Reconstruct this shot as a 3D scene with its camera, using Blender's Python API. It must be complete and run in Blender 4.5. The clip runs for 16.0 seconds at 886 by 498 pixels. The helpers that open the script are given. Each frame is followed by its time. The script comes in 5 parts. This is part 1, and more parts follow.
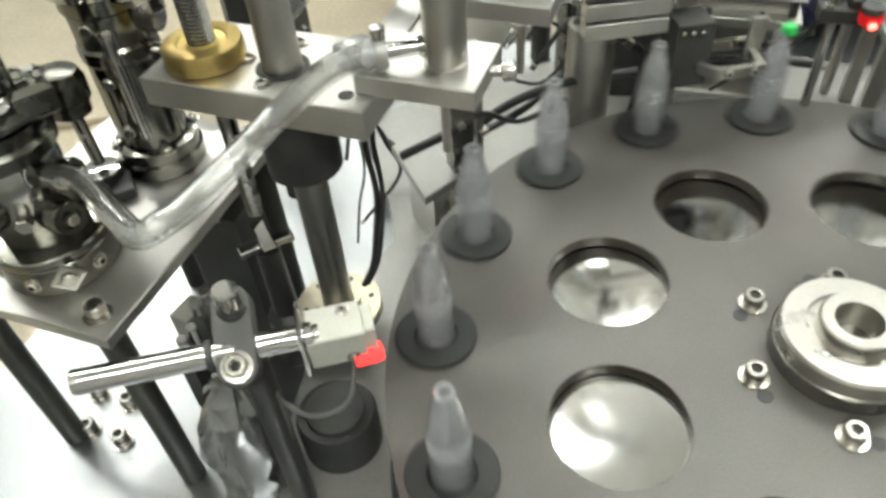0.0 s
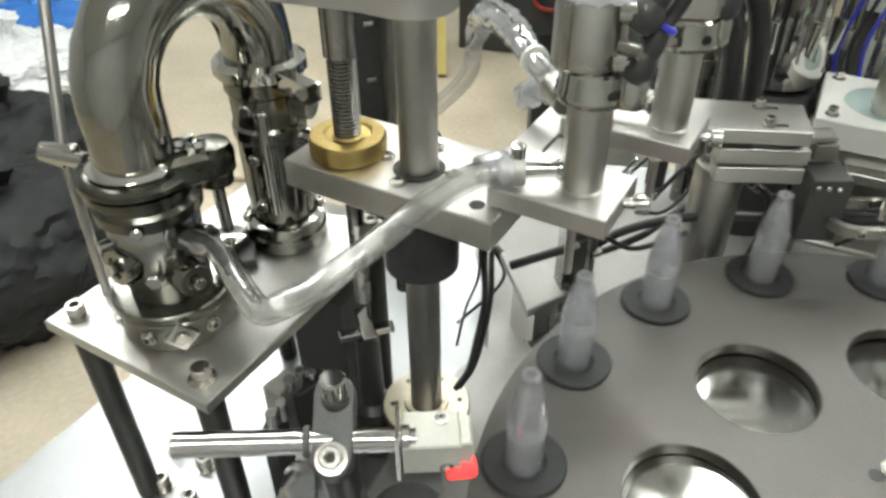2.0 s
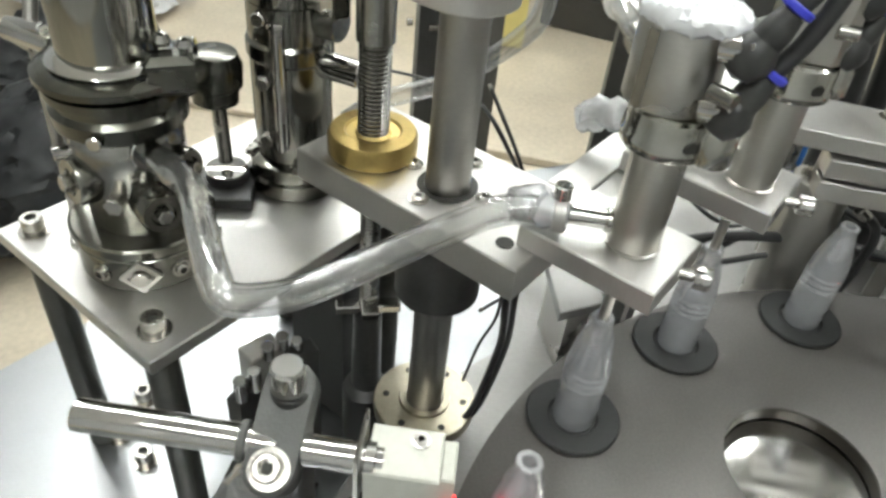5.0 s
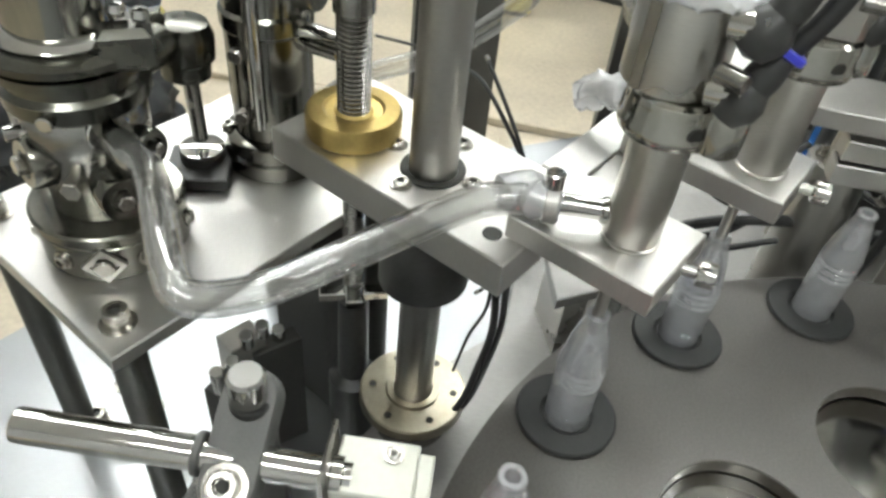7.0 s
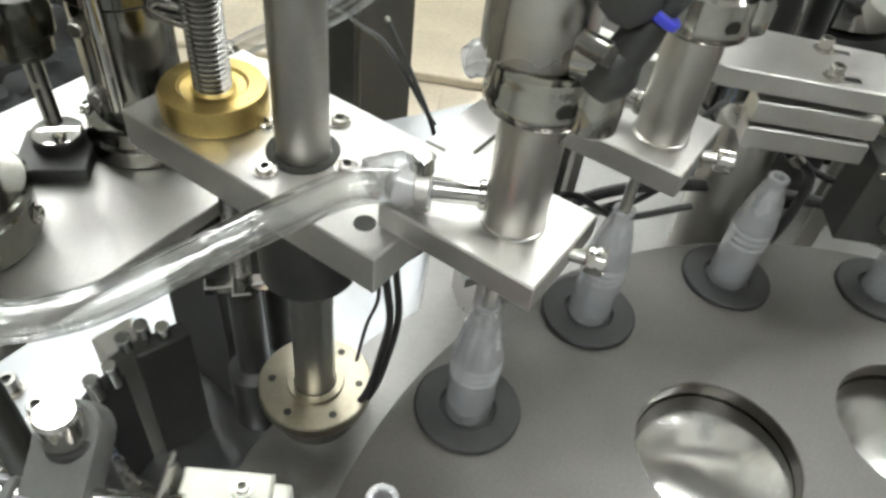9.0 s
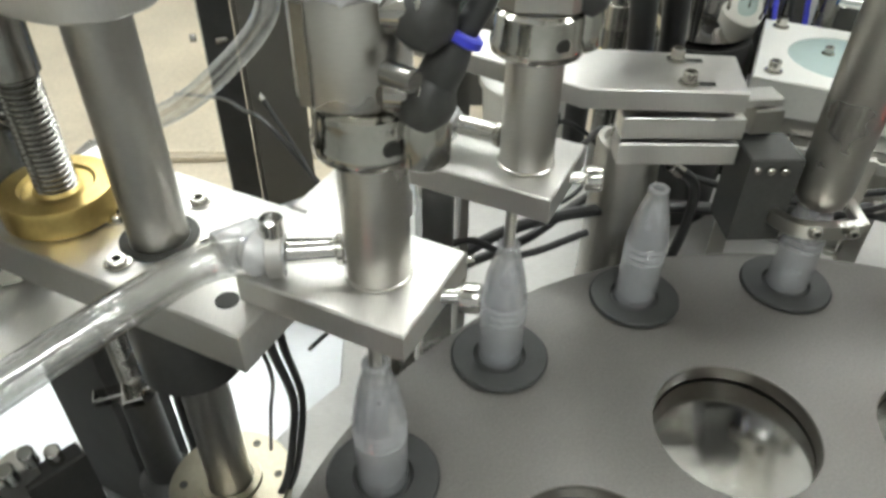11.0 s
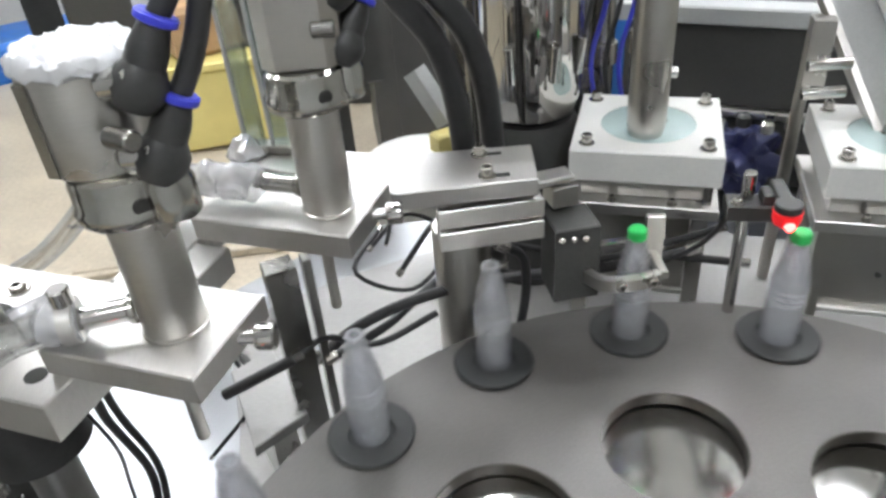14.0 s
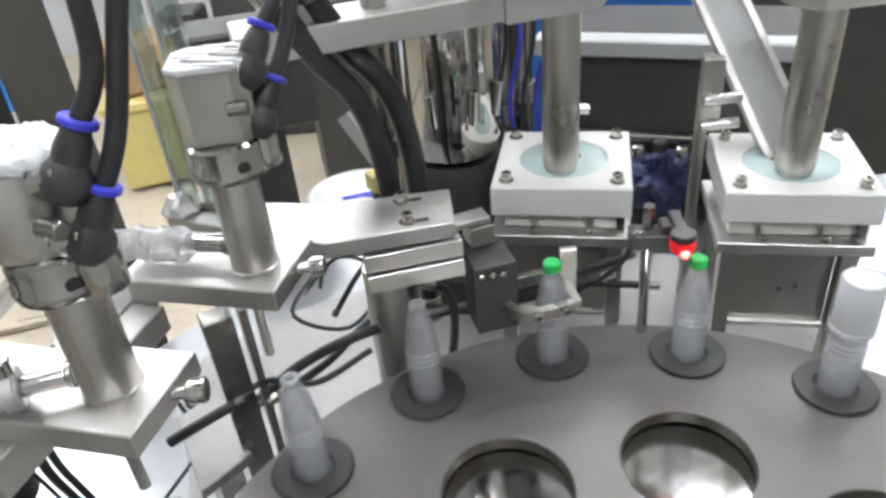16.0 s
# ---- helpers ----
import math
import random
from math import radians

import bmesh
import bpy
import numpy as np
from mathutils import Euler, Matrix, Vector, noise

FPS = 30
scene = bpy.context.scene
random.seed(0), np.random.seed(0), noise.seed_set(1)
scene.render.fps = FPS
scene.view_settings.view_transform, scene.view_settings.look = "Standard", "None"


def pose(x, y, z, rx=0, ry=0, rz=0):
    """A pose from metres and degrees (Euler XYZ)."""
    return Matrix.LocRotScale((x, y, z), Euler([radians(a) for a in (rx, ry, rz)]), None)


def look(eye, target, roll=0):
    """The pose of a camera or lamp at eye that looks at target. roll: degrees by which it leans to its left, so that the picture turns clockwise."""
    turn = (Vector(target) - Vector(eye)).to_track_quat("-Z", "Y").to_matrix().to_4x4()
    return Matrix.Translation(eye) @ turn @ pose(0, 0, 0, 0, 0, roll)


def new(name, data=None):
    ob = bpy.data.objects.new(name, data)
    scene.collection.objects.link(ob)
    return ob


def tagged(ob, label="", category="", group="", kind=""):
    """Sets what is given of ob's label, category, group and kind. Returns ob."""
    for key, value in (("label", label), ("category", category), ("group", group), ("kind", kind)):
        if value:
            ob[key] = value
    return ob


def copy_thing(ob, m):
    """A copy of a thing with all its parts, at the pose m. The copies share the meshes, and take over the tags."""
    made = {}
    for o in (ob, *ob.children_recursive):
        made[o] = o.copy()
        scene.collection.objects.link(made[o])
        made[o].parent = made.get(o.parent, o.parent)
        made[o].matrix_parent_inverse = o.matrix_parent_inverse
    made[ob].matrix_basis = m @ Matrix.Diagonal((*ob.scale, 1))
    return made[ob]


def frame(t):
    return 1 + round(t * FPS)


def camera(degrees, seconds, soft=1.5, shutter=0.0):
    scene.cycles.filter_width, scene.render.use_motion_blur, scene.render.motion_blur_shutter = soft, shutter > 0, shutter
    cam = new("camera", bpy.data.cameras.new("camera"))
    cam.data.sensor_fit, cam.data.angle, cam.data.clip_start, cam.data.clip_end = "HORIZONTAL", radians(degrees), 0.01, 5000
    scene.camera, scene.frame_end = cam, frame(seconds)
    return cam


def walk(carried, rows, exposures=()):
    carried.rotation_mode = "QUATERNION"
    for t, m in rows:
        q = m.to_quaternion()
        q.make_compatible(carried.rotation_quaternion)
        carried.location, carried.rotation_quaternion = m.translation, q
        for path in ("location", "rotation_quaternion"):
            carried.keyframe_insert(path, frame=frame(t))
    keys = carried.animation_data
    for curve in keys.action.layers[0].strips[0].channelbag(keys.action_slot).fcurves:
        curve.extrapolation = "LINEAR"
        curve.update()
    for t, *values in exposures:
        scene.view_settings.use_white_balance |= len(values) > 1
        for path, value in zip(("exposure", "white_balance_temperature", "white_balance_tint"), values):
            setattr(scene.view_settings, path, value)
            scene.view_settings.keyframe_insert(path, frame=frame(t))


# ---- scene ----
Z0 = 1.0          # height of the turntable's top over the floor
STEP = 22.5       # one index of the turntable, degrees
DISC_Z = -0.0045  # the turntable lies a little under the zero of heights
PCR = 0.2352      # radius of the circle of tubes

# ---- camera ----
PATH = [
    (0.0, -0.2229, -0.2446, 0.3480, -2.95, -44.85, 3.24),
    (0.5, -0.2331, -0.2431, 0.3501, 0.20, -41.56, 2.44),
    (1.0, -0.2364, -0.2452, 0.3549, 2.90, -39.96, 2.32),
    (1.5, -0.2401, -0.2450, 0.3579, 5.52, -38.04, 1.10),
    (2.0, -0.2421, -0.2389, 0.3553, 7.62, -37.08, 0.41),
    (2.5, -0.2392, -0.2298, 0.3538, 8.87, -36.52, -0.71),
    (3.0, -0.2374, -0.2173, 0.3418, 10.63, -36.63, -2.50),
    (3.5, -0.2377, -0.2046, 0.3356, 12.41, -37.17, -3.70),
    (4.0, -0.2389, -0.1924, 0.3223, 14.55, -38.79, -4.55),
    (4.5, -0.2404, -0.1795, 0.3107, 15.81, -39.30, -4.69),
    (7.0, -0.2368, -0.1431, 0.2979, 17.06, -42.06, -4.80),
    (7.5, -0.2303, -0.1258, 0.2922, 16.63, -44.59, -4.58),
    (8.0, -0.2245, -0.1168, 0.2939, 15.69, -46.22, -4.85),
    (8.2, -0.2221, -0.1148, 0.2940, 14.89, -45.89, -5.11),
    (10.5, -0.1917, -0.0906, 0.2791, 7.03, -43.68, -3.32),
    (11.0, -0.1821, -0.0963, 0.2790, 3.67, -39.01, -0.66),
    (11.5, -0.1702, -0.1015, 0.2994, 1.87, -37.08, 1.82),
    (12.0, -0.1577, -0.1172, 0.3031, -0.53, -34.52, 3.60),
    (12.5, -0.1496, -0.1169, 0.3091, -2.30, -34.13, 3.36),
    (13.0, -0.1444, -0.1200, 0.3139, -3.73, -33.71, 3.02),
    (13.5, -0.1289, -0.1174, 0.3140, -4.14, -34.17, 3.63),
    (14.0, -0.1220, -0.1216, 0.3162, -4.72, -34.09, 4.00),
    (14.5, -0.1166, -0.1232, 0.3191, -5.65, -33.76, 4.49),
    (15.0, -0.1101, -0.1216, 0.3197, -6.65, -33.82, 4.38),
    (15.5, -0.1042, -0.1292, 0.3269, -7.33, -33.53, 4.39),
    (16.0, -0.1032, -0.1431, 0.3425, -9.28, -32.82, 4.70),
]
cam = camera(62.4, 16.0, soft=2.9, shutter=0.5)
walk(cam, [(t, pose(x, y, z + Z0, 90 + p, r, w)) for t, x, y, z, w, p, r in PATH],
     exposures=[(0.0, -0.06, 6750, 4), (3.0, 0.02, 6550, 7), (8.2, 0.03, 6500, 7), (10.5, 0.12, 6500, 7), (11.5, 0.07, 6600, 5), (12.5, 0.07, 6300, 11), (16.0, 0.09, 6200, 14)])

# ---- light ----
world = bpy.data.worlds.new("world")
scene.world = world
world.use_nodes = True
world.node_tree.nodes["Background"].inputs[0].default_value = (0.75, 0.78, 0.8, 1)
world.node_tree.nodes["Background"].inputs[1].default_value = 0.15
scene.view_settings.exposure = 0.0


beam = bpy.data.lights.new("sensor_beam", "SPOT")
beam.energy, beam.color, beam.spot_size, beam.spot_blend, beam.shadow_soft_size = 0.22, (1.0, 0.05, 0.12), radians(13), 0.7, 0.002


# ---- materials ----
def material(name, color, rough=0.5, metal=0.0, vary=0.08, scale=30.0, bump=0.0, bscale=400.0, stretch=None, spec=0.5, rvary=0.1):
    """A procedural surface: colour that varies at two scales, roughness that varies, fine relief."""
    m = bpy.data.materials.new(name)
    m.use_nodes = True
    n, l = m.node_tree.nodes, m.node_tree.links
    b = n["Principled BSDF"]
    b.inputs["Metallic"].default_value = metal
    b.inputs["Specular IOR Level"].default_value = spec
    tc = n.new("ShaderNodeTexCoord")
    mp = n.new("ShaderNodeMapping")
    l.new(tc.outputs["Object"], mp.inputs[0])
    if stretch:
        mp.inputs["Scale"].default_value = stretch
    big = n.new("ShaderNodeTexNoise")
    big.inputs["Scale"].default_value = scale
    big.inputs["Detail"].default_value = 4
    fine = n.new("ShaderNodeTexNoise")
    fine.inputs["Scale"].default_value = bscale
    fine.inputs["Detail"].default_value = 3
    l.new(tc.outputs["Object"], big.inputs["Vector"])
    l.new(mp.outputs[0], fine.inputs["Vector"])
    mix = n.new("ShaderNodeMath")
    mix.operation = "MULTIPLY_ADD"
    mix.inputs[1].default_value = 0.6
    l.new(big.outputs[0], mix.inputs[0])
    sc = n.new("ShaderNodeMath")
    sc.operation = "MULTIPLY"
    sc.inputs[1].default_value = 0.4
    l.new(fine.outputs[0], sc.inputs[0])
    l.new(sc.outputs[0], mix.inputs[2])
    ramp = n.new("ShaderNodeMapRange")
    ramp.inputs[1].default_value, ramp.inputs[2].default_value = 0.3, 0.7
    l.new(mix.outputs[0], ramp.inputs[0])
    col = n.new("ShaderNodeMix")
    col.data_type = "RGBA"
    lo = [max(0, c * (1 - vary * 1.5)) for c in color]
    hi = [min(1, c * (1 + vary)) for c in color]
    col.inputs[6].default_value = (*lo, 1)
    col.inputs[7].default_value = (*hi, 1)
    l.new(ramp.outputs[0], col.inputs[0])
    l.new(col.outputs[2], b.inputs["Base Color"])
    rr = n.new("ShaderNodeMapRange")
    rr.inputs[1].default_value, rr.inputs[2].default_value = 0.3, 0.7
    rr.inputs[3].default_value, rr.inputs[4].default_value = max(0.02, rough - rvary * rough), min(1, rough + rvary * rough)
    l.new(big.outputs[0], rr.inputs[0])
    l.new(rr.outputs[0], b.inputs["Roughness"])
    if bump:
        bp = n.new("ShaderNodeBump")
        bp.inputs["Strength"].default_value = bump
        bp.inputs["Distance"].default_value = 0.001
        l.new(fine.outputs[0], bp.inputs["Height"])
        l.new(bp.outputs[0], b.inputs["Normal"])
    return m


def glow(name, color, strength):
    m = bpy.data.materials.new(name)
    m.use_nodes = True
    b = m.node_tree.nodes["Principled BSDF"]
    b.inputs["Base Color"].default_value = (*color, 1)
    b.inputs["Emission Color"].default_value = (*color, 1)
    b.inputs["Emission Strength"].default_value = strength
    return m


def clear(name, color, rough, ior, weight, alpha=1.0):
    m = material(name, color, rough, vary=0.03)
    b = m.node_tree.nodes["Principled BSDF"]
    b.inputs["Transmission Weight"].default_value = weight
    b.inputs["IOR"].default_value = ior
    b.inputs["Alpha"].default_value = alpha
    return m


STEEL = material("brushed_steel", (0.53, 0.515, 0.48), 0.30, 1.0, 0.06, 25, 0.04, 300, (1, 1, 8), rvary=0.14)
PLATE = material("milled_steel_plate", (0.66, 0.645, 0.62), 0.42, 1.0, 0.07, 30, 0.08, 250, (8, 1, 1), rvary=0.2)
POLISH = material("polished_steel", (0.44, 0.43, 0.395), 0.12, 1.0, 0.05, 20, 0.0)
CHROME = material("chromed_steel", (0.60, 0.59, 0.565), 0.07, 1.0, 0.04, 40, 0.0)
BRIGHT = material("bright_turned_plate", (0.72, 0.71, 0.68), 0.14, 1.0, 0.08, 14, 0.03, 90, rvary=0.5)
DARKSTEEL = material("dark_oiled_steel", (0.34, 0.333, 0.31), 0.26, 1.0, 0.15, 40, 0.05)
RODSTEEL = material("ground_steel_rod", (0.42, 0.41, 0.385), 0.36, 1.0, 0.06, 30, 0.02)
BOLT = material("zinc_bolt", (0.52, 0.50, 0.46), 0.25, 1.0, 0.1, 90, 0.1)
SOCKET = material("bolt_socket_shadow", (0.06, 0.06, 0.055), 0.6, 0.6, 0.1, 90)
DISC = material("grey_coated_turntable", (0.126, 0.119, 0.110), 0.40, 0.2, 0.20, 9, 0.05, 700, rvary=0.3)
HOLDER = material("black_nylon_holder", (0.030, 0.031, 0.030), 0.55, 0, 0.15, 60, 0.05)
BLACK = material("black_plastic", (0.042, 0.042, 0.040), 0.42, 0, 0.2, 60, 0.08)
RUBBER = material("black_rubber_hose", (0.032, 0.032, 0.032), 0.40, 0, 0.15, 80, 0.05)
ANODISED = material("black_anodised_block", (0.066, 0.066, 0.062), 0.5, 0.2, 0.15, 50, 0.06)
CASTGREY = material("grey_cast_clamp", (0.13, 0.13, 0.125), 0.55, 0.4, 0.1, 90, 0.25, 900)
PIPE = material("polished_pipe_steel", (0.37, 0.365, 0.33), 0.10, 1.0, 0.08, 25, 0.03, 120)
VALVESTEEL = material("dark_polished_steel", (0.23, 0.225, 0.20), 0.15, 1.0, 0.14, 35, 0.06, 120, rvary=0.4)
DECK = material("dull_steel_deck", (0.32, 0.312, 0.298), 0.45, 0.25, 0.14, 16, 0.08, 220, (1, 6, 1), rvary=0.3)
BRASS = material("yellow_brass", (0.50, 0.375, 0.14), 0.36, 1.0, 0.12, 60, 0.05)
BRONZE = material("pale_bronze_flange", (0.40, 0.365, 0.285), 0.35, 1.0, 0.1, 60, 0.05)
WHITE = material("white_nylon", (0.88, 0.875, 0.83), 0.38, 0, 0.04, 25, 0.05)
BEIGE = material("beige_sensor_case", (0.62, 0.62, 0.55), 0.4, 0.1, 0.06, 60, 0.03)
BLUE = material("blue_fitting_ring", (0.05, 0.06, 0.62), 0.35, 0, 0.08, 60)
GREEN = material("green_cap_plastic", (0.03, 0.55, 0.12), 0.4, 0, 0.06, 80)
TABLE = material("stainless_table_top", (0.40, 0.41, 0.42), 0.33, 1.0, 0.08, 12, 0.05, 200, (1, 10, 1), rvary=0.15)
FLOOR = material("tan_concrete_floor", (0.56, 0.49, 0.375), 0.55, 0, 0.16, 3.0, 0.2, 60)
WALL = material("painted_wall", (0.56, 0.57, 0.57), 0.8, 0, 0.06, 2.0, 0.1, 50)
CEIL = material("ceiling_board", (0.82, 0.84, 0.85), 0.8, 0, 0.05, 2.0)
GREYBOX = material("dark_grey_cabinet", (0.062, 0.061, 0.057), 0.5, 0.1, 0.15, 12)
YELLOW = material("pale_yellow_plastic", (0.70, 0.60, 0.22), 0.45, 0, 0.06, 12)
BLUECLOTH = material("blue_plastic_sheet", (0.03, 0.17, 0.55), 0.45, 0, 0.15, 12, 0.3, 40)
CARD = material("brown_cardboard", (0.42, 0.27, 0.14), 0.8, 0, 0.12, 10, 0.2, 60)
NAVY = material("navy_plastic", (0.03, 0.035, 0.11), 0.45, 0, 0.15, 30)
REDRING = material("red_rubber_ring", (0.5, 0.05, 0.03), 0.5, 0, 0.1, 50)
LED = glow("red_sensor_light", (1.0, 0.03, 0.03), 3.0)
LAMP = glow("fluorescent_tube", (0.97, 0.995, 1.0), 51.0)
MINT = material("pale_mint_insert", (0.50, 0.62, 0.60), 0.22, 0, 0.05, 30)
BAG = material("black_bag_film", (0.020, 0.021, 0.022), 0.55, 0, 0.3, 8, 0.2, 30, spec=0.2)
LEG = material("dark_painted_steel", (0.060, 0.060, 0.052), 0.42, 0.2, 0.15, 40, 0.05)
DARKVALVE = material("dark_oily_steel", (0.13, 0.128, 0.112), 0.22, 1.0, 0.2, 45, 0.08, 140, rvary=0.4)
# dark colour that puts shade on the walls of the turntable openings
SHADERING = material("dark_brown_shade_ring", (0.050, 0.043, 0.034), 0.35, 0.3, 0.2, 40)
COLUMN = material("grey_brown_painted_column", (0.105, 0.098, 0.085), 0.55, 0, 0.10, 12, 0.05)
OVERCAP = clear("milky_cap_plastic", (0.90, 0.92, 0.92), 0.35, 1.3, 0.25)
SLEEVE = material("crumpled_white_film", (0.86, 0.87, 0.88), 0.26, 0, 0.05, 60, 0.3, 180)


def film(name, tint, milk, rough, edge, shade=(0.9, 0.9, 0.88), gloss=0.13, relief=0.15, patch=0.5):
    """Clear plastic wall: see-through, glossier towards its edges, with a little milky scatter that varies."""
    m = bpy.data.materials.new(name)
    m.use_nodes = True
    n, l = m.node_tree.nodes, m.node_tree.links
    n.remove(n["Principled BSDF"])
    tr = n.new("ShaderNodeBsdfTransparent")
    tr.inputs[0].default_value = (*tint, 1)
    df = n.new("ShaderNodeBsdfTranslucent")
    df.inputs[0].default_value = (*shade, 1)
    d2 = n.new("ShaderNodeBsdfDiffuse")
    d2.inputs[0].default_value = (*shade, 1)
    scatter = n.new("ShaderNodeMixShader")
    l.new(df.outputs[0], scatter.inputs[1])
    l.new(d2.outputs[0], scatter.inputs[2])
    scatter.inputs[0].default_value = 0.7
    gl = n.new("ShaderNodeBsdfGlossy")
    gl.inputs["Roughness"].default_value = rough
    tc = n.new("ShaderNodeTexCoord")
    no = n.new("ShaderNodeTexNoise")
    no.inputs["Scale"].default_value = 60
    l.new(tc.outputs["Object"], no.inputs["Vector"])
    mr = n.new("ShaderNodeMapRange")
    mr.inputs[1].default_value, mr.inputs[2].default_value = 0.3, 0.7
    mr.inputs[3].default_value, mr.inputs[4].default_value = milk * (1 - patch), milk * (1 + patch)
    l.new(no.outputs[0], mr.inputs[0])
    a = n.new("ShaderNodeMixShader")
    l.new(mr.outputs[0], a.inputs[0])
    l.new(tr.outputs[0], a.inputs[1])
    l.new(scatter.outputs[0], a.inputs[2])
    lw = n.new("ShaderNodeLayerWeight")
    lw.inputs[0].default_value = edge
    fr = n.new("ShaderNodeMath")
    fr.operation = "MULTIPLY_ADD"
    fr.inputs[1].default_value, fr.inputs[2].default_value = 0.75, gloss
    l.new(lw.outputs["Facing"], fr.inputs[0])
    bp = n.new("ShaderNodeBump")
    bp.inputs["Strength"].default_value = relief
    bp.inputs["Distance"].default_value = 0.002
    l.new(no.outputs[0], bp.inputs["Height"])
    l.new(bp.outputs[0], gl.inputs["Normal"])
    b = n.new("ShaderNodeMixShader")
    l.new(fr.outputs[0], b.inputs[0])
    l.new(a.outputs[0], b.inputs[1])
    l.new(gl.outputs[0], b.inputs[2])
    l.new(b.outputs[0], n["Material Output"].inputs[0])
    return m


HOSE = film("clear_silicone_hose", (0.97, 0.97, 0.96), 0.07, 0.035, 0.36, (0.97, 0.97, 0.96), 0.16, 0.35)
FROST = film("frosted_tube_plastic", (0.96, 0.97, 0.99), 0.28, 0.11, 0.24, (0.97, 0.972, 0.985), 0.13, 0.02, 0.10)
PALEGREY = material("pale_grey_enamel", (0.46, 0.47, 0.46), 0.5, 0, 0.08, 15, 0.05)
REDLENS = glow("lit_red_lens", (0.75, 0.012, 0.016), 0.32)
SPARK = glow("red_diode", (1.0, 0.06, 0.05), 13.0)
WRAP = film("clear_plastic_wrap", (0.93, 0.93, 0.92), 0.14, 0.03, 0.32, (0.97, 0.97, 0.96), 0.28, 0.7)
OVERWRAP = film("white_plastic_wrap", (0.93, 0.93, 0.93), 0.62, 0.14, 0.28, (0.96, 0.96, 0.97))
GUARD = film("greenish_clear_acrylic", (0.72, 0.80, 0.76), 0.10, 0.05, 0.35, (0.80, 0.90, 0.85))

# ---- building helpers ----
ORIGIN = {}
ER = Vector((math.cos(radians(157.5)), math.sin(radians(157.5)), 0))
ET = Vector((math.sin(radians(157.5)), -math.cos(radians(157.5)), 0))
UP = Vector((0, 0, 1))


def U(u, v, z=0.0):
    """A place in the filling head's own directions: u outwards over station 3, v along the rim."""
    return ER * u + ET * v + UP * z


def station(k, r=PCR, z=0.0):
    a = radians(90 + STEP * k)
    return Vector((r * math.cos(a), r * math.sin(a), z))


def finish(bm, name, mat, origin, sharp=35):
    bmesh.ops.recalc_face_normals(bm, faces=bm.faces)
    bmesh.ops.translate(bm, verts=bm.verts, vec=-Vector(origin))
    lim = radians(sharp)
    for f in bm.faces:
        f.smooth = True
    for e in bm.edges:
        if len(e.link_faces) == 2:
            e.smooth = e.calc_face_angle(0) < lim
    me = bpy.data.meshes.new(name)
    bm.to_mesh(me)
    bm.free()
    me.materials.append(mat)
    return me


def thing(name, base, label, category, group="", kind=""):
    ob = new(name)
    ob.empty_display_size = 0.02
    ob.location = Vector(base) + UP * Z0
    ORIGIN[ob] = Vector(base)
    return tagged(ob, label, category, group, kind)


def part(name, bm, mat, parent, label=""):
    ob = new(name, finish(bm, name, mat, ORIGIN[parent]))
    ob.parent = parent
    ORIGIN[ob] = ORIGIN[parent]
    return tagged(ob, label)


def solo(name, bm, mat, base, label, category, group="", kind=""):
    ob = new(name, finish(bm, name, mat, base))
    ob.location = Vector(base) + UP * Z0
    ORIGIN[ob] = Vector(base)
    return tagged(ob, label, category, group, kind)


def frame_of(axis):
    z = Vector(axis).normalized()
    x = Vector((1, 0, 0)) if abs(z.x) < 0.9 else Vector((0, 1, 0))
    x = (x - z * x.dot(z)).normalized()
    return x, z.cross(x), z


def rings(bm, loops, cap0=True, cap1=True, closed=False):
    vs = [[bm.verts.new(p) for p in lp] for lp in loops]
    n = len(vs[0])
    pairs = list(zip(vs[:-1], vs[1:])) + ([(vs[-1], vs[0])] if closed else [])
    for a, b in pairs:
        for i in range(n):
            bm.faces.new((a[i], a[(i + 1) % n], b[(i + 1) % n], b[i]))
    if not closed:
        if cap0:
            bm.faces.new(vs[0][::-1])
        if cap1:
            bm.faces.new(vs[-1])


def lathe(base, profile, axis=UP, seg=40, closed=False, bm=None):
    """Turn (radius, height) pairs round an axis through base."""
    bm = bm or bmesh.new()
    x, y, z = frame_of(axis)
    base = Vector(base)
    loops = []
    for r, h in profile:
        loops.append([base + z * h + (x * math.cos(2 * math.pi * i / seg) + y * math.sin(2 * math.pi * i / seg)) * max(r, 1e-5) for i in range(seg)])
    rings(bm, loops, closed=closed)
    return bm


def rod(a, b, r, seg=24, ch=0.0006, bm=None, r2=None):
    """A rod with chamfered ends from a to b."""
    a, b = Vector(a), Vector(b)
    d = (b - a).length
    r2 = r if r2 is None else r2
    ch = min(ch, d / 4)
    return lathe(a, [(r - ch, 0), (r, ch), (r2, d - ch), (r2 - ch, d)], b - a, seg, bm=bm)


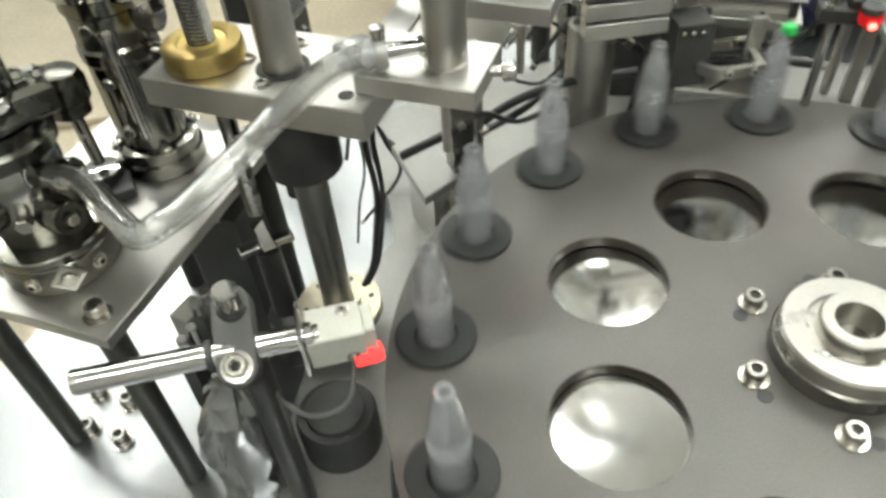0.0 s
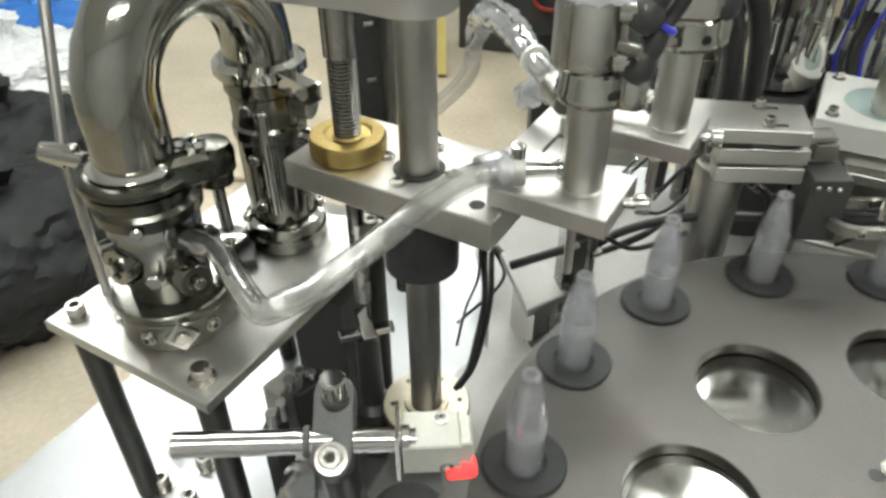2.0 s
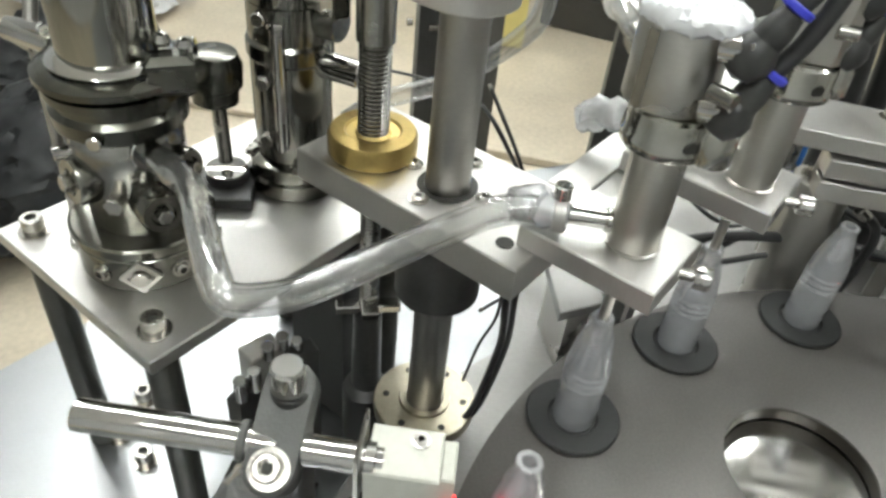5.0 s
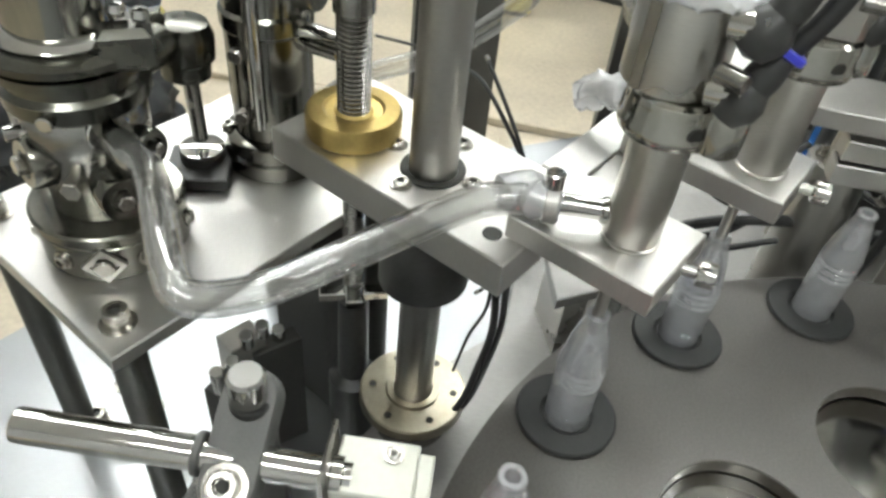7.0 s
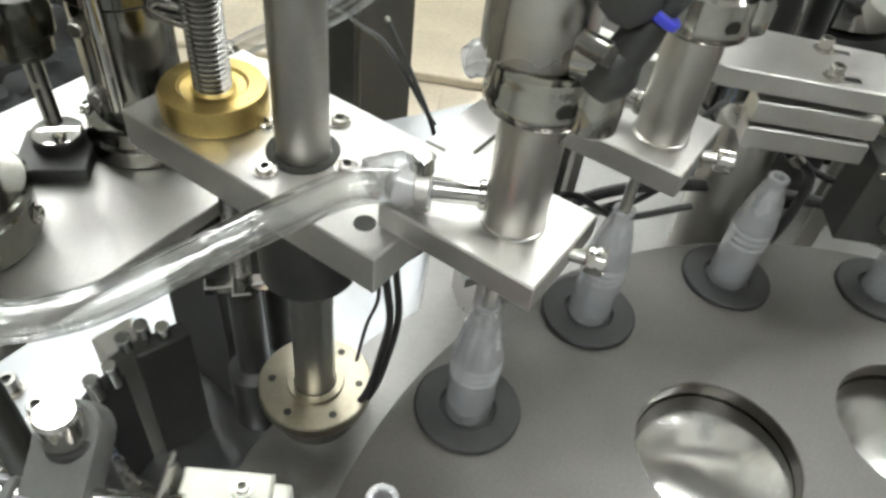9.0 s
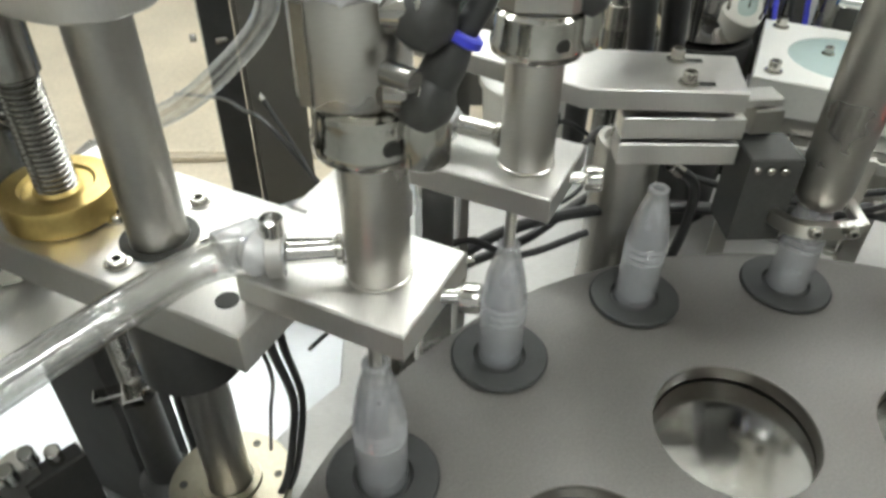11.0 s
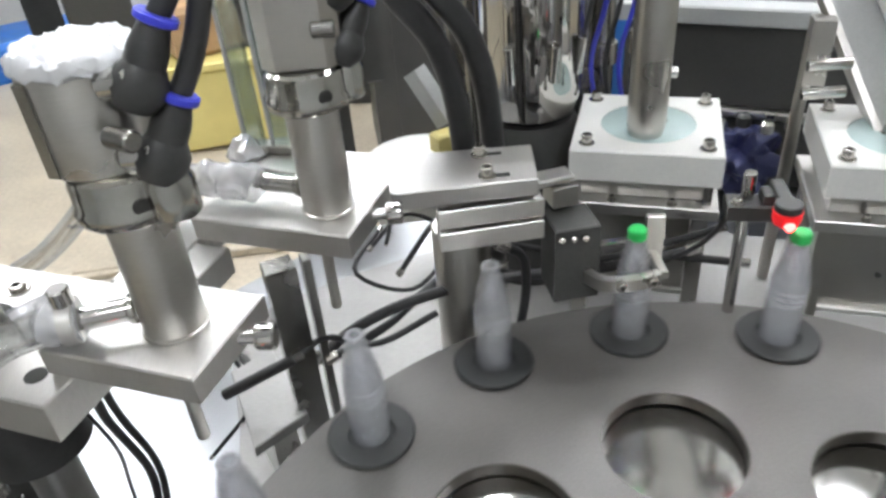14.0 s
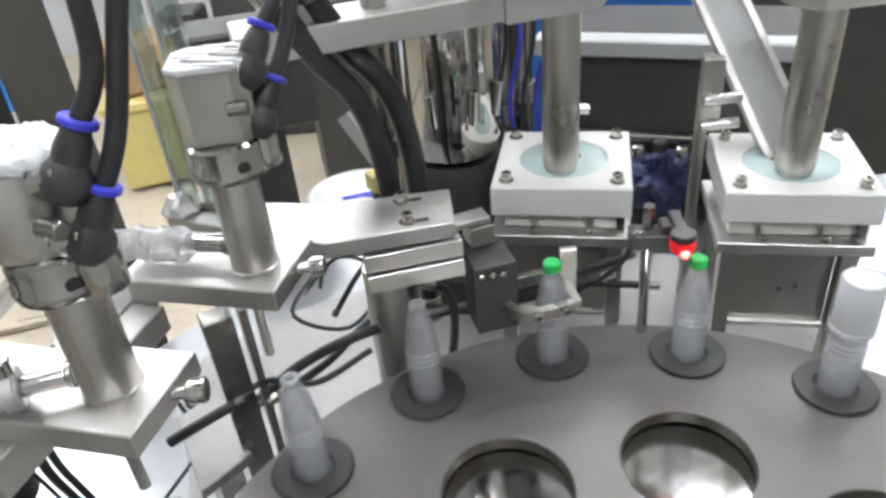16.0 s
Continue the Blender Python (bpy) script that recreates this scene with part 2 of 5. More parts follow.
def prism(points, z0, z1, ch=0.0007, bm=None):
    """A plate over a flat outline, with broken edges."""
    bm = bm or bmesh.new()
    pts = [Vector((p[0], p[1], 0)) for p in points]
    n = len(pts)
    area = sum(pts[i].x * pts[(i + 1) % n].y - pts[(i + 1) % n].x * pts[i].y for i in range(n))
    if area < 0:
        pts.reverse()

    def inset(d):
        out = []
        for i in range(n):
            a, b, c = pts[i - 1], pts[i], pts[(i + 1) % n]
            e1, e2 = (b - a).normalized(), (c - b).normalized()
            n1, n2 = Vector((-e1.y, e1.x, 0)), Vector((-e2.y, e2.x, 0))
            k = (n1 + n2) / max(0.2, 1 + n1.dot(n2))
            out.append(b + k * d)
        return out
    small = inset(ch)
    rings(bm, [[p + UP * z0 for p in small], [p + UP * (z0 + ch) for p in pts], [p + UP * (z1 - ch) for p in pts], [p + UP * z1 for p in small]])
    return bm


def uvrect(u0, u1, v0, v1):
    return [U(u0, v0), U(u1, v0), U(u1, v1), U(u0, v1)]


def box(c, size, yaw=0.0, ch=0.0008, bm=None, tilt=None):
    """A block with broken edges, turned by yaw degrees; tilt is a further turn about its own x axis."""
    bm = bm or bmesh.new()
    sx, sy, sz = [s / 2 for s in size]
    start = len(bm.verts)
    rect = [(-sx, -sy), (sx, -sy), (sx, sy), (-sx, sy)]
    prism(rect, -sz, sz, ch, bm)
    bm.verts.ensure_lookup_table()
    m = Matrix.Translation(c) @ Matrix.Rotation(radians(yaw), 4, "Z")
    if tilt:
        m = m @ Matrix.Rotation(radians(tilt), 4, "X")
    bmesh.ops.transform(bm, matrix=m, verts=bm.verts[start:])
    return bm


def spline(points, n):
    """n+1 places along a smooth curve through points."""
    p = [Vector(q) for q in points]
    p = [p[0] * 2 - p[1]] + p + [p[-1] * 2 - p[-2]]
    out = []
    m = len(p) - 3
    for i in range(n + 1):
        s = i / n * m
        k = min(int(s), m - 1)
        f = s - k
        a, b, c, d = p[k:k + 4]
        out.append(0.5 * (2 * b + (c - a) * f + (2 * a - 5 * b + 4 * c - d) * f * f + (3 * b - a - 3 * c + d) * f ** 3))
    return out


def sweep(path, r, seg=14, bm=None, hollow=0.0):
    """A round hose along places; hollow gives the bore's radius."""
    bm = bm or bmesh.new()
    loops, inner = [], []
    x = None
    for i, p in enumerate(path):
        d = (path[min(i + 1, len(path) - 1)] - path[max(i - 1, 0)]).normalized()
        if x is None:
            x = frame_of(d)[0]
        x = (x - d * x.dot(d)).normalized()
        y = d.cross(x)
        ring = [x * math.cos(2 * math.pi * k / seg) + y * math.sin(2 * math.pi * k / seg) for k in range(seg)]
        rad = r[i] if isinstance(r, (list, tuple)) else r
        loops.append([p + q * rad for q in ring])
        if hollow:
            inner.append([p + q * hollow for q in ring])
    if hollow:
        rings(bm, loops + inner[::-1], closed=True)
    else:
        rings(bm, loops)
    return bm


def cap_screw(name, parent, at, r=0.0050, h=0.0055, axis=UP):
    """A socket head screw with its dark hexagon socket and a washer."""
    head = part(name, lathe(at, [(r * 1.45, 0), (r * 1.45, 0.0008), (r, 0.0009), (r, h - 0.0006), (r - 0.0006, h), (r * 0.56, h), (r * 0.5, h - 0.0022), (0, h - 0.0022)], axis, 22), BOLT, parent)
    part("socket", lathe(Vector(at) + Vector(axis) * (h - 0.0021), [(r * 0.48, 0), (r * 0.48, 0.0003)], axis, 6), SOCKET, head)
    return head


def hex_bolt(name, parent, at, r=0.008, h=0.008, axis=UP):
    head = part(name, lathe(at, [(r * 0.98, 0), (r, 0.0006), (r, h - 0.001), (r * 0.86, h)], axis, 6), BOLT, parent)
    part("washer", lathe(Vector(at), [(r * 1.25, 0), (r * 1.25, 0.0012)], axis, 24), BOLT, head)
    return head


# ---- timing of the machine ----
STARTS = [-0.19, 1.83, 3.845, 5.85, 7.85, 9.89, 11.935, 13.92, 15.92]
TURN = 0.45


def ease(x):
    x = min(1, max(0, x))
    return x * x * (3 - 2 * x)


def steps(t):
    return sum(ease((t - s) / TURN) for s in STARTS)


def rel(t):
    k = max(i for i, s in enumerate(STARTS) if s <= t + 1e-9)
    return t - STARTS[k]


def along(x, table):
    for (a, va), (b, vb) in zip(table[:-1], table[1:]):
        if a <= x <= b:
            return va + (vb - va) * ease((x - a) / (b - a))
    return table[-1][1] if x > table[-1][0] else table[0][1]


LIFT = [(0, 0.0345), (0.08, 0.0365), (0.50, 0.0365), (0.81, 0.0), (1.59, 0.0), (2.01, 0.0345), (2.1, 0.0365)]


def lift(t):
    return along(rel(t), LIFT)


SWING = [(0, 0), (0.36, 0), (0.74, 1), (1.2, 1), (1.54, 0), (2.1, 0)]
DROP = [(0, 0.067), (0.2, 0.067), (0.36, 0.096), (0.72, 0.092), (0.86, 0.055), (1.1, 0.055), (1.24, 0.094), (1.5, 0.090), (1.68, 0.090), (1.82, 0.067), (2.1, 0.067)]
PICK = Vector((0.055, 0.372, 0))
PLACE = Vector((0.0, PCR, 0))
SECOND = Vector((0.164, -0.062, 0))   # from the first capping unit to the second


def head_at(t):
    r = rel(t)
    p = PICK.lerp(PLACE, along(r, SWING))
    return p.x, p.y, along(r, DROP)


def times(offsets):
    ts = {0.0, 16.0}
    for s in STARTS:
        ts |= {round(s + o, 3) for o in offsets if 0 < s + o < 16}
    return sorted(ts)


# ---- setting ----
def build_setting():
    bm = bmesh.new()
    rings(bm, [[Vector((x * 60, y * 60, -Z0)) for x, y in ((-1, -1), (1, -1), (1, 1), (-1, 1))], [Vector((x * 60, y * 60, -Z0 - 0.1)) for x, y in ((-1, -1), (1, -1), (1, 1), (-1, 1))]])
    solo("floor", bm, FLOOR, (0, 0, -Z0), "tan worn concrete workshop floor", "floor", kind="structure")
    # added closed room: gives the steel something to reflect and fills the darks
    H = 2.0
    for name, c, s in (("wall_north", (0, 5.1, 0.5), (8.4, 0.2, 3)), ("wall_south", (0, -3.1, 0.5), (8.4, 0.2, 3)), ("wall_east", (4.1, 1.0, 0.5), (0.2, 8, 3)), ("wall_west", (-4.1, 1.0, 0.5), (0.2, 8, 3))):
        solo(name, box(c, s), WALL, (c[0], c[1], -Z0), "plain grey wall added around the workshop to reflect light", "wall", kind="structure")
    solo("ceiling", box((0, 1.0, H + 0.1), (8.4, 8.4, 0.2)), CEIL, (0, 0.5, H), "pale flat ceiling added out of view to bounce light", "ceiling", kind="structure")


def build_lamps():
    first = None
    # unseen; (1.0, 0.75), (-2.5, 2.3) and (-0.1, -1.2) are added only to brighten
    for x, y in ((-1.1, 0.9), (0.05, 1.65), (-1.3, 2.3), (2.1, 2.5), (1.0, 0.75), (-0.1, 3.2), (-2.5, 2.3), (-0.1, -1.2)):
        if first is None:
            first = thing("ceiling_light", (x, y, 2.0), "unseen twin fluorescent ceiling light with white tray", "ceiling light", "workshop lights")
            part("tray", box((x, y, 1.97), (1.3, 0.26, 0.05)), WHITE, first)
            for d in (-0.07, 0.07):
                part("lamp_tube", rod((x - 0.6, y + d, 1.92), (x + 0.6, y + d, 1.92), 0.018), LAMP, first, "lit fluorescent tube")
        else:
            copy_thing(first, pose(x, y, 2.0 + Z0))


build_setting()
build_lamps()


# ---- machine table ----
def build_table():
    t = thing("machine_table", (0, 0.2, -0.14), "stainless steel machine table with polished top", "table")
    part("table_top", prism([(-0.66, 0.02), (-0.52, 0.36), (-0.2, 0.62), (0.75, 0.62), (0.75, -0.75), (-0.2, -0.75), (-0.62, -0.3)], -0.15, -0.14, 0.002), TABLE, t)
    part("cabinet", prism([(-0.6, 0.02), (-0.48, 0.33), (-0.18, 0.57), (0.7, 0.57), (0.7, -0.7), (-0.18, -0.7), (-0.57, -0.27)], -1.0, -0.151, 0.002), STEEL, t)


build_table()


# ---- turntable ----
def circle(r, n, c=(0, 0), z=0.0):
    return [Vector((c[0] + r * math.cos(2 * math.pi * i / n), c[1] + r * math.sin(2 * math.pi * i / n), z)) for i in range(n)]


def build_turntable():
    t = thing("turntable", (0, 0, 0), "grey coated round indexing turntable with large round openings", "turntable")
    bm = bmesh.new()
    edges = []
    loops = [circle(0.264, 160)] + [circle(0.039, 56, station(k + 0.0, 0.140)) for k in range(1, 16, 2)]
    for lp in loops:
        vs = [bm.verts.new(p) for p in lp]
        edges += [bm.edges.new((vs[i], vs[(i + 1) % len(vs)])) for i in range(len(vs))]
    bmesh.ops.triangle_fill(bm, use_beauty=True, edges=edges)
    ext = bmesh.ops.extrude_face_region(bm, geom=bm.faces[:])
    bmesh.ops.translate(bm, verts=[g for g in ext["geom"] if isinstance(g, bmesh.types.BMVert)], vec=(0, 0, -0.0075))
    part("disc", bm, DISC, t)
    # added rings: their dark colour stands in for shade on the opening walls
    for k in range(1, 16, 2):
        part("opening_shade_ring", lathe(station(k, 0.140), [(0.0392, -0.0010), (0.0392, -0.0078), (0.0380, -0.0078), (0.0386, -0.0010)], seg=48, closed=True), SHADERING, t, "added dark ring that shades the wall of the opening")
    hub = part("hub", lathe((0, 0, 0), [(0.038, 0.0004), (0.040, 0.001), (0.040, 0.022), (0.0385, 0.0235), (0.026, 0.0235), (0.0255, 0.021), (0.021, 0.021), (0.0205, 0.030), (0.0195, 0.031), (0.013, 0.031), (0.0125, 0.012), (0, 0.012)], seg=64), STEEL, t, "turned steel hub with bore")
    part("hub_rim", lathe((0, 0, 0), [(0.0402, 0.0004), (0.0412, 0.001), (0.0412, 0.012), (0.0402, 0.0128)], seg=64), DARKSTEEL, hub)
    for k in range(6):
        a = radians(k * 60 + 20)
        cap_screw("hub_screw", t, (0.056 * math.cos(a), 0.056 * math.sin(a), 0.0003), 0.006, 0.009)
        # flat black disc beside each screw, the shadow there put in as colour
        b = a + radians(13)
        part("slot", lathe((0.058 * math.cos(b), 0.058 * math.sin(b), 0.0002), [(0.0045, 0), (0.0045, 0.0004)], seg=20), BLACK, t, "flat black disc for the shadow slot beside a hub screw")
    for k in range(16):
        part("tube_holder", lathe(station(k), [(0.0248, 0.0003), (0.0252, 0.0008), (0.0252, 0.0022), (0.0244, 0.0030), (0.0136, 0.0030), (0.0128, 0.0024), (0.0122, 0.0012), (0, 0.0012)], seg=40), HOLDER, t, "black nylon tube holder")
    under = thing("index_base_plate", (0, 0, -0.14), "polished steel plate under the turntable", "base plate")
    part("plate", lathe((0, 0, -0.14), [(0.215, 0.0004), (0.215, 0.1248), (0.212, 0.1268), (0.03, 0.1268)], seg=96), BRIGHT, under)
    return t


TURNTABLE = build_turntable()


# ---- tubes, caps ----
def build_tubes():
    p = station(0)
    body = [(0.0108, 0.0015), (0.0113, 0.0030), (0.0113, 0.030), (0.0103, 0.0312), (0.0103, 0.0328), (0.0114, 0.0338), (0.0103, 0.0352), (0.0103, 0.0366), (0.0114, 0.0378), (0.0102, 0.0392), (0.0102, 0.0405), (0.0112, 0.0418), (0.0103, 0.046), (0.0092, 0.053), (0.0076, 0.060), (0.0058, 0.0655), (0.0052, 0.0675), (0.0050, 0.0705), (0.0044, 0.0712), (0.0030, 0.0712), (0.0028, 0.0640), (0.0045, 0.060), (0.0078, 0.052), (0.0092, 0.044), (0.0100, 0.035), (0.0102, 0.006), (0.0, 0.004)]
    first = thing("plastic_tube", p, "frosted translucent plastic tube with tapered tip and ribs", "tube", "tubes on the turntable")
    body = [(r, z * 1.063) for r, z in body]
    part("tube_body", lathe(p, body, seg=36), FROST, first)
    part("tip_ring", lathe(p, [(0.0052, 0.0740), (0.0055, 0.0744), (0.0055, 0.0753), (0.0050, 0.0759), (0.0032, 0.0759), (0.0032, 0.0740)], seg=28, closed=True), FROST, first)
    tubes = {0: first}
    for j in range(-3, 13):
        if j != 0:
            tubes[j] = copy_thing(first, pose(*station(j, z=Z0)))
    cap0 = thing("green_cap", (0, 0, 0), "small bright green plastic cap", "cap", "green caps")
    part("cap_body", lathe((0, 0, 0), [(0.0052, 0), (0.0056, 0.0005), (0.0054, 0.0062), (0.0046, 0.0070), (0, 0.0070)], seg=28), GREEN, cap0)
    for k in range(12):
        a = 2 * math.pi * k / 12
        part("cap_rib", box((0.0056 * math.cos(a), 0.0056 * math.sin(a), 0.003), (0.0006, 0.001, 0.005), math.degrees(a), 0.0001), GREEN, cap0)
    caps = {}
    for j in range(-3, 10):
        caps[j] = cap0 if j == -3 else copy_thing(cap0, pose(0, 0, Z0))
    over0 = thing("milky_overcap", (0, 0, 0), "milky translucent cylindrical overcap on a tube", "cap", "overcaps")
    part("cap_shell", lathe((0, 0, 0), [(0.0122, 0), (0.0126, 0.0006), (0.0124, 0.036), (0.0114, 0.0375), (0.0, 0.0375), (0.0, 0.0362), (0.0108, 0.0362), (0.0114, 0.035), (0.0115, 0)], seg=36, closed=True), OVERCAP, over0)
    part("cap_band", lathe((0, 0, 0), [(0.0127, 0.001), (0.0131, 0.0014), (0.0131, 0.0036), (0.0127, 0.004)], seg=36), OVERCAP, over0)
    overs = {}
    for j in range(-3, 7):
        overs[j] = over0 if j == -3 else copy_thing(over0, pose(0, 0, Z0))
    return tubes, caps, overs


TUBES, CAPS, OVERS = build_tubes()


# ---- filling head: everything that rides up and down together ----
S3, S2 = station(3), station(2)
SPOUT_Z = 0.1225   # height of the filling spouts
OUT = (ER - ET * 0.60).normalized()   # the way in which the first spout points


def filling_cylinder(head, at, hose_dirs):
    """A filling cylinder with collar, upper air cylinder, fittings, nozzle and side spout."""
    ahead = Vector((at.y, -at.x, 0)).normalized() * 0.0060
    at = at + ahead
    x, y = at.x, at.y
    c = part("filling_cylinder", lathe((x, y, 0.112), [(0.0118, 0), (0.0122, 0.0005), (0.0122, 0.0014), (0.0114, 0.0018), (0.0114, 0.050), (0.0108, 0.052)], seg=40), STEEL, head, "brushed steel filling cylinder")
    part("collar", lathe((x, y, 0.162), [(0.0145, 0), (0.0178, 0.0018), (0.0182, 0.003), (0.0182, 0.0060), (0.0172, 0.0075), (0.0172, 0.0145), (0.0166, 0.0168), (0.0150, 0.018)], seg=48), POLISH, c)
    for d in (-60, 50, 170):
        a = radians(d)
        q = Vector((math.cos(a), math.sin(a), 0))
        part("port", rod(Vector((x, y, 0.1705)) + q * 0.0160, Vector((x, y, 0.1705)) + q * 0.0177, 0.0030, 18, 0.0004), SOCKET, c, "dark side port")
    q = Vector((x, y, 0)) + (ER * 0.005 + ET * 0.001 if hose_dirs else ER * 0.002 + ET * 0.006)
    if hose_dirs:
        up = part("air_cylinder", lathe((q.x, q.y, 0.180), [(0.0166, 0), (0.0172, 0.0008), (0.0172, 0.034), (0.0168, 0.0346)], seg=48), STEEL, head, "brushed steel round air cylinder")
        part("slot", box(q + UP * 0.196 - ET * 0.0158 + ER * 0.005, (0.004, 0.004, 0.030), -20, 0.0003), DARKSTEEL, up, "dark groove down the cylinder")
        bm = lathe((q.x, q.y, 0.2085), [(0.0173, 0.0035), (0.0178, 0.0040), (0.0180, 0.0050), (0.0180, 0.0065), (0.0174, 0.0080)] + [(0.0163 - 0.00163 * i, 0.0088 + 0.0001 * i) for i in range(11)], seg=64)
        for v in bm.verts:
            o = (v.co - q).dot(-ER)
            if o > 0:
                v.co += -ER * o * 0.20
            low = v.co.z < 0.2133
            v.co += Vector((noise.noise(v.co * 480), noise.noise(v.co * 480 + UP), noise.noise(v.co * 480 + UP * 2) * (2.2 if low else 1))) * 0.0013 + UP * (noise.noise(v.co * 130) * 0.0010 + (0.0004 if low else 0.0034) * (0.25 - abs(noise.noise(v.co * 170 + UP * 3))))
        part("film_top", bm, SLEEVE, up, "crumpled white film over the end cap")
    else:
        up = part("air_cylinder", bmesh_octagon(Vector((q.x, q.y, 0.180)), 0.0165, 0.0320), STEEL, head, "brushed steel square air cylinder")
        part("end_cap", prism([(q.x + 0.0167 * sx, q.y + 0.0167 * sy) for sx, sy in octagon()], 0.2121, 0.2150, 0.0006), SLEEVE, up, "white taped end cap")
        rng = random.Random(12)
        for k in range(9):
            at2 = Vector((q.x, q.y, 0.2153)) + ER * rng.uniform(-0.012, 0.012) + ET * (0.0125 - 0.0031 * k)
            part("tape_strip", box(at2, (rng.uniform(0.008, 0.020), 0.0016, 0.0011), -22.5 + rng.uniform(-8, 8), 0.0002), DARKSTEEL if k % 3 == 1 else WHITE, up)
    x, y = x - ahead.x, y - ahead.y
    nz = part("nozzle", lathe((x, y, 0.058), [(0.0020, 0), (0.0026, 0.0006), (0.0026, 0.034), (0.0042, 0.036), (0.0042, 0.0418)], seg=24), STEEL, head, "thin steel filling nozzle")
    part("nozzle_nut", lathe((x, y, 0.0925), [(0.0062, 0), (0.0066, 0.0005), (0.0066, 0.0068), (0.0062, 0.0074)], seg=6), BOLT, nz)
    out = OUT if hose_dirs else ER
    x, y = at.x, at.y
    sp = part("spout", rod(Vector((x, y, SPOUT_Z)) + out * 0.010, Vector((x, y, SPOUT_Z)) + out * 0.044, 0.0044, 24), CHROME, head, "chromed side spout")
    part("spout_collar", rod(Vector((x, y, SPOUT_Z)) + out * 0.0110, Vector((x, y, SPOUT_Z)) + out * 0.014, 0.0056, 24), POLISH, sp)
    return c


def octagon():
    k = 0.62
    return [(1, -k), (1, k), (k, 1), (-k, 1), (-1, k), (-1, -k), (-k, -1), (k, -1)]


def bmesh_octagon(at, r, h):
    return prism([(at.x + r * sx, at.y + r * sy) for sx, sy in octagon()], at.z, at.z + h, 0.0006)


def elbow_fitting(head, at, d, name="air_fitting"):
    """A black push-in elbow with a blue release ring; d is the way in which the hose leaves."""
    at, d = Vector(at), Vector(d).normalized()
    f = part(name, lathe(at - d * 0.004, [(0.0050, 0), (0.0060, 0.002), (0.0060, 0.010), (0.0052, 0.014), (0.0044, 0.017)], d, 24), BLACK, head, "black push-in air fitting")
    part("release_ring", lathe(at + d * 0.0135, [(0.0054, 0), (0.0062, 0.0005), (0.0062, 0.0024), (0.0054, 0.0030)], d, 24), BLUE, f, "blue release ring")
    part("body_ball", lathe(at - d * 0.014, [(0.0, 0), (0.0058, 0.002), (0.0084, 0.007), (0.0084, 0.011), (0.0058, 0.016), (0, 0.018)], d, 24), BLACK, f)
    return f


def build_filling_head():
    h = thing("filling_head", U(0.33, 0, 0.082), "steel lifting plate with two filling cylinders and guide rod", "filling head")
    pa = part("lifting_plate", prism(uvrect(0.268, 0.4065, -0.033, 0.037), 0.081, 0.0995), PLATE, h, "thick milled steel lifting plate")
    for u, v in ((0.3325, -0.0225), (0.3095, 0.0005), (0.3325, 0.0225), (0.3540, -0.0010)):
        cap_screw("plate_screw", h, U(u, v, 0.0996), 0.0036, 0.0028)
    for u, v in ((0.283, -0.020), (0.286, 0.004)):
        part("bolt_hole", lathe(U(u, v, 0.0994), [(0.0044, 0), (0.0044, 0.0004)], seg=20), SOCKET, pa, "dark bolt hole")
    pb = part("nozzle_plate", prism(uvrect(0.212, 0.2780, -0.0185, 0.030), 0.1000, 0.1120), PLATE, h, "milled steel nozzle plate")
    part("bolt_hole", lathe(U(0.270, -0.006, 0.1119), [(0.0038, 0), (0.0038, 0.0004)], seg=20), SOCKET, pb)
    pc = part("nozzle_plate", prism(uvrect(0.196, 0.275, 0.074, 0.122), 0.1000, 0.1120), PLATE, h, "milled steel nozzle plate")
    part("bracket_bar", prism(uvrect(0.2765, 0.297, 0.0385, 0.122), 0.0840, 0.0990), PLATE, h, "steel bracket joining the plates")
    part("bracket_bar", prism(uvrect(0.258, 0.2755, 0.0315, 0.0735), 0.0840, 0.0990), PLATE, h)
    for plate, u, v in ((pb, 0.212, 0.011), (pc, 0.196, 0.103)):
        s = U(u, v, 0.106)
        k = part("clamp_knob", lathe(s, [(0.0028, -0.002), (0.0028, 0.005), (0.0050, 0.0055), (0.0055, 0.0065), (0.0055, 0.012), (0.0048, 0.0128)], -ER + ET * 0.35, 22), CHROME, h, "chromed clamp screw")
    filling_cylinder(h, S3, (1,))
    filling_cylinder(h, S2, ())
    for at, side in ((S3, -ER), (S2, (-ER * 0.85 + ET * 0.5).normalized())):
        top = Vector((at.x, at.y, 0))
        lean = (UP * 0.85 + side * 0.35 + ET * 0.3).normalized()
        for z in (0.212, 0.189):
            elbow_fitting(h, top + side * 0.0225 + ET * 0.004 + UP * z, lean)
            part("stub", rod(top + side * 0.011 + UP * (z - 0.004), top + side * 0.023 + UP * (z - 0.002), 0.0052, 20), CHROME, h)
        part("needle_valve", rod(top + side * 0.014 - ET * 0.008 + UP * 0.196, top + side * 0.024 - ET * 0.010 + UP * 0.196, 0.0034, 20), DARKSTEEL, h)
        part("valve_body", lathe(top + side * 0.0190 + ET * 0.004 + UP * 0.164, [(0.0070, 0), (0.0080, 0.001), (0.0080, 0.012), (0.0062, 0.016)], seg=24), POLISH, h, "polished valve body")
    # guide rod, clamp plate, lead screw
    c = U(0.330, -0.003)
    part("guide_rod", lathe((c.x, c.y, -0.135), [(0.0106, 0), (0.0112, 0.0006), (0.0112, 0.329), (0.0106, 0.3293)], seg=44), RODSTEEL, h, "ground steel guide rod")
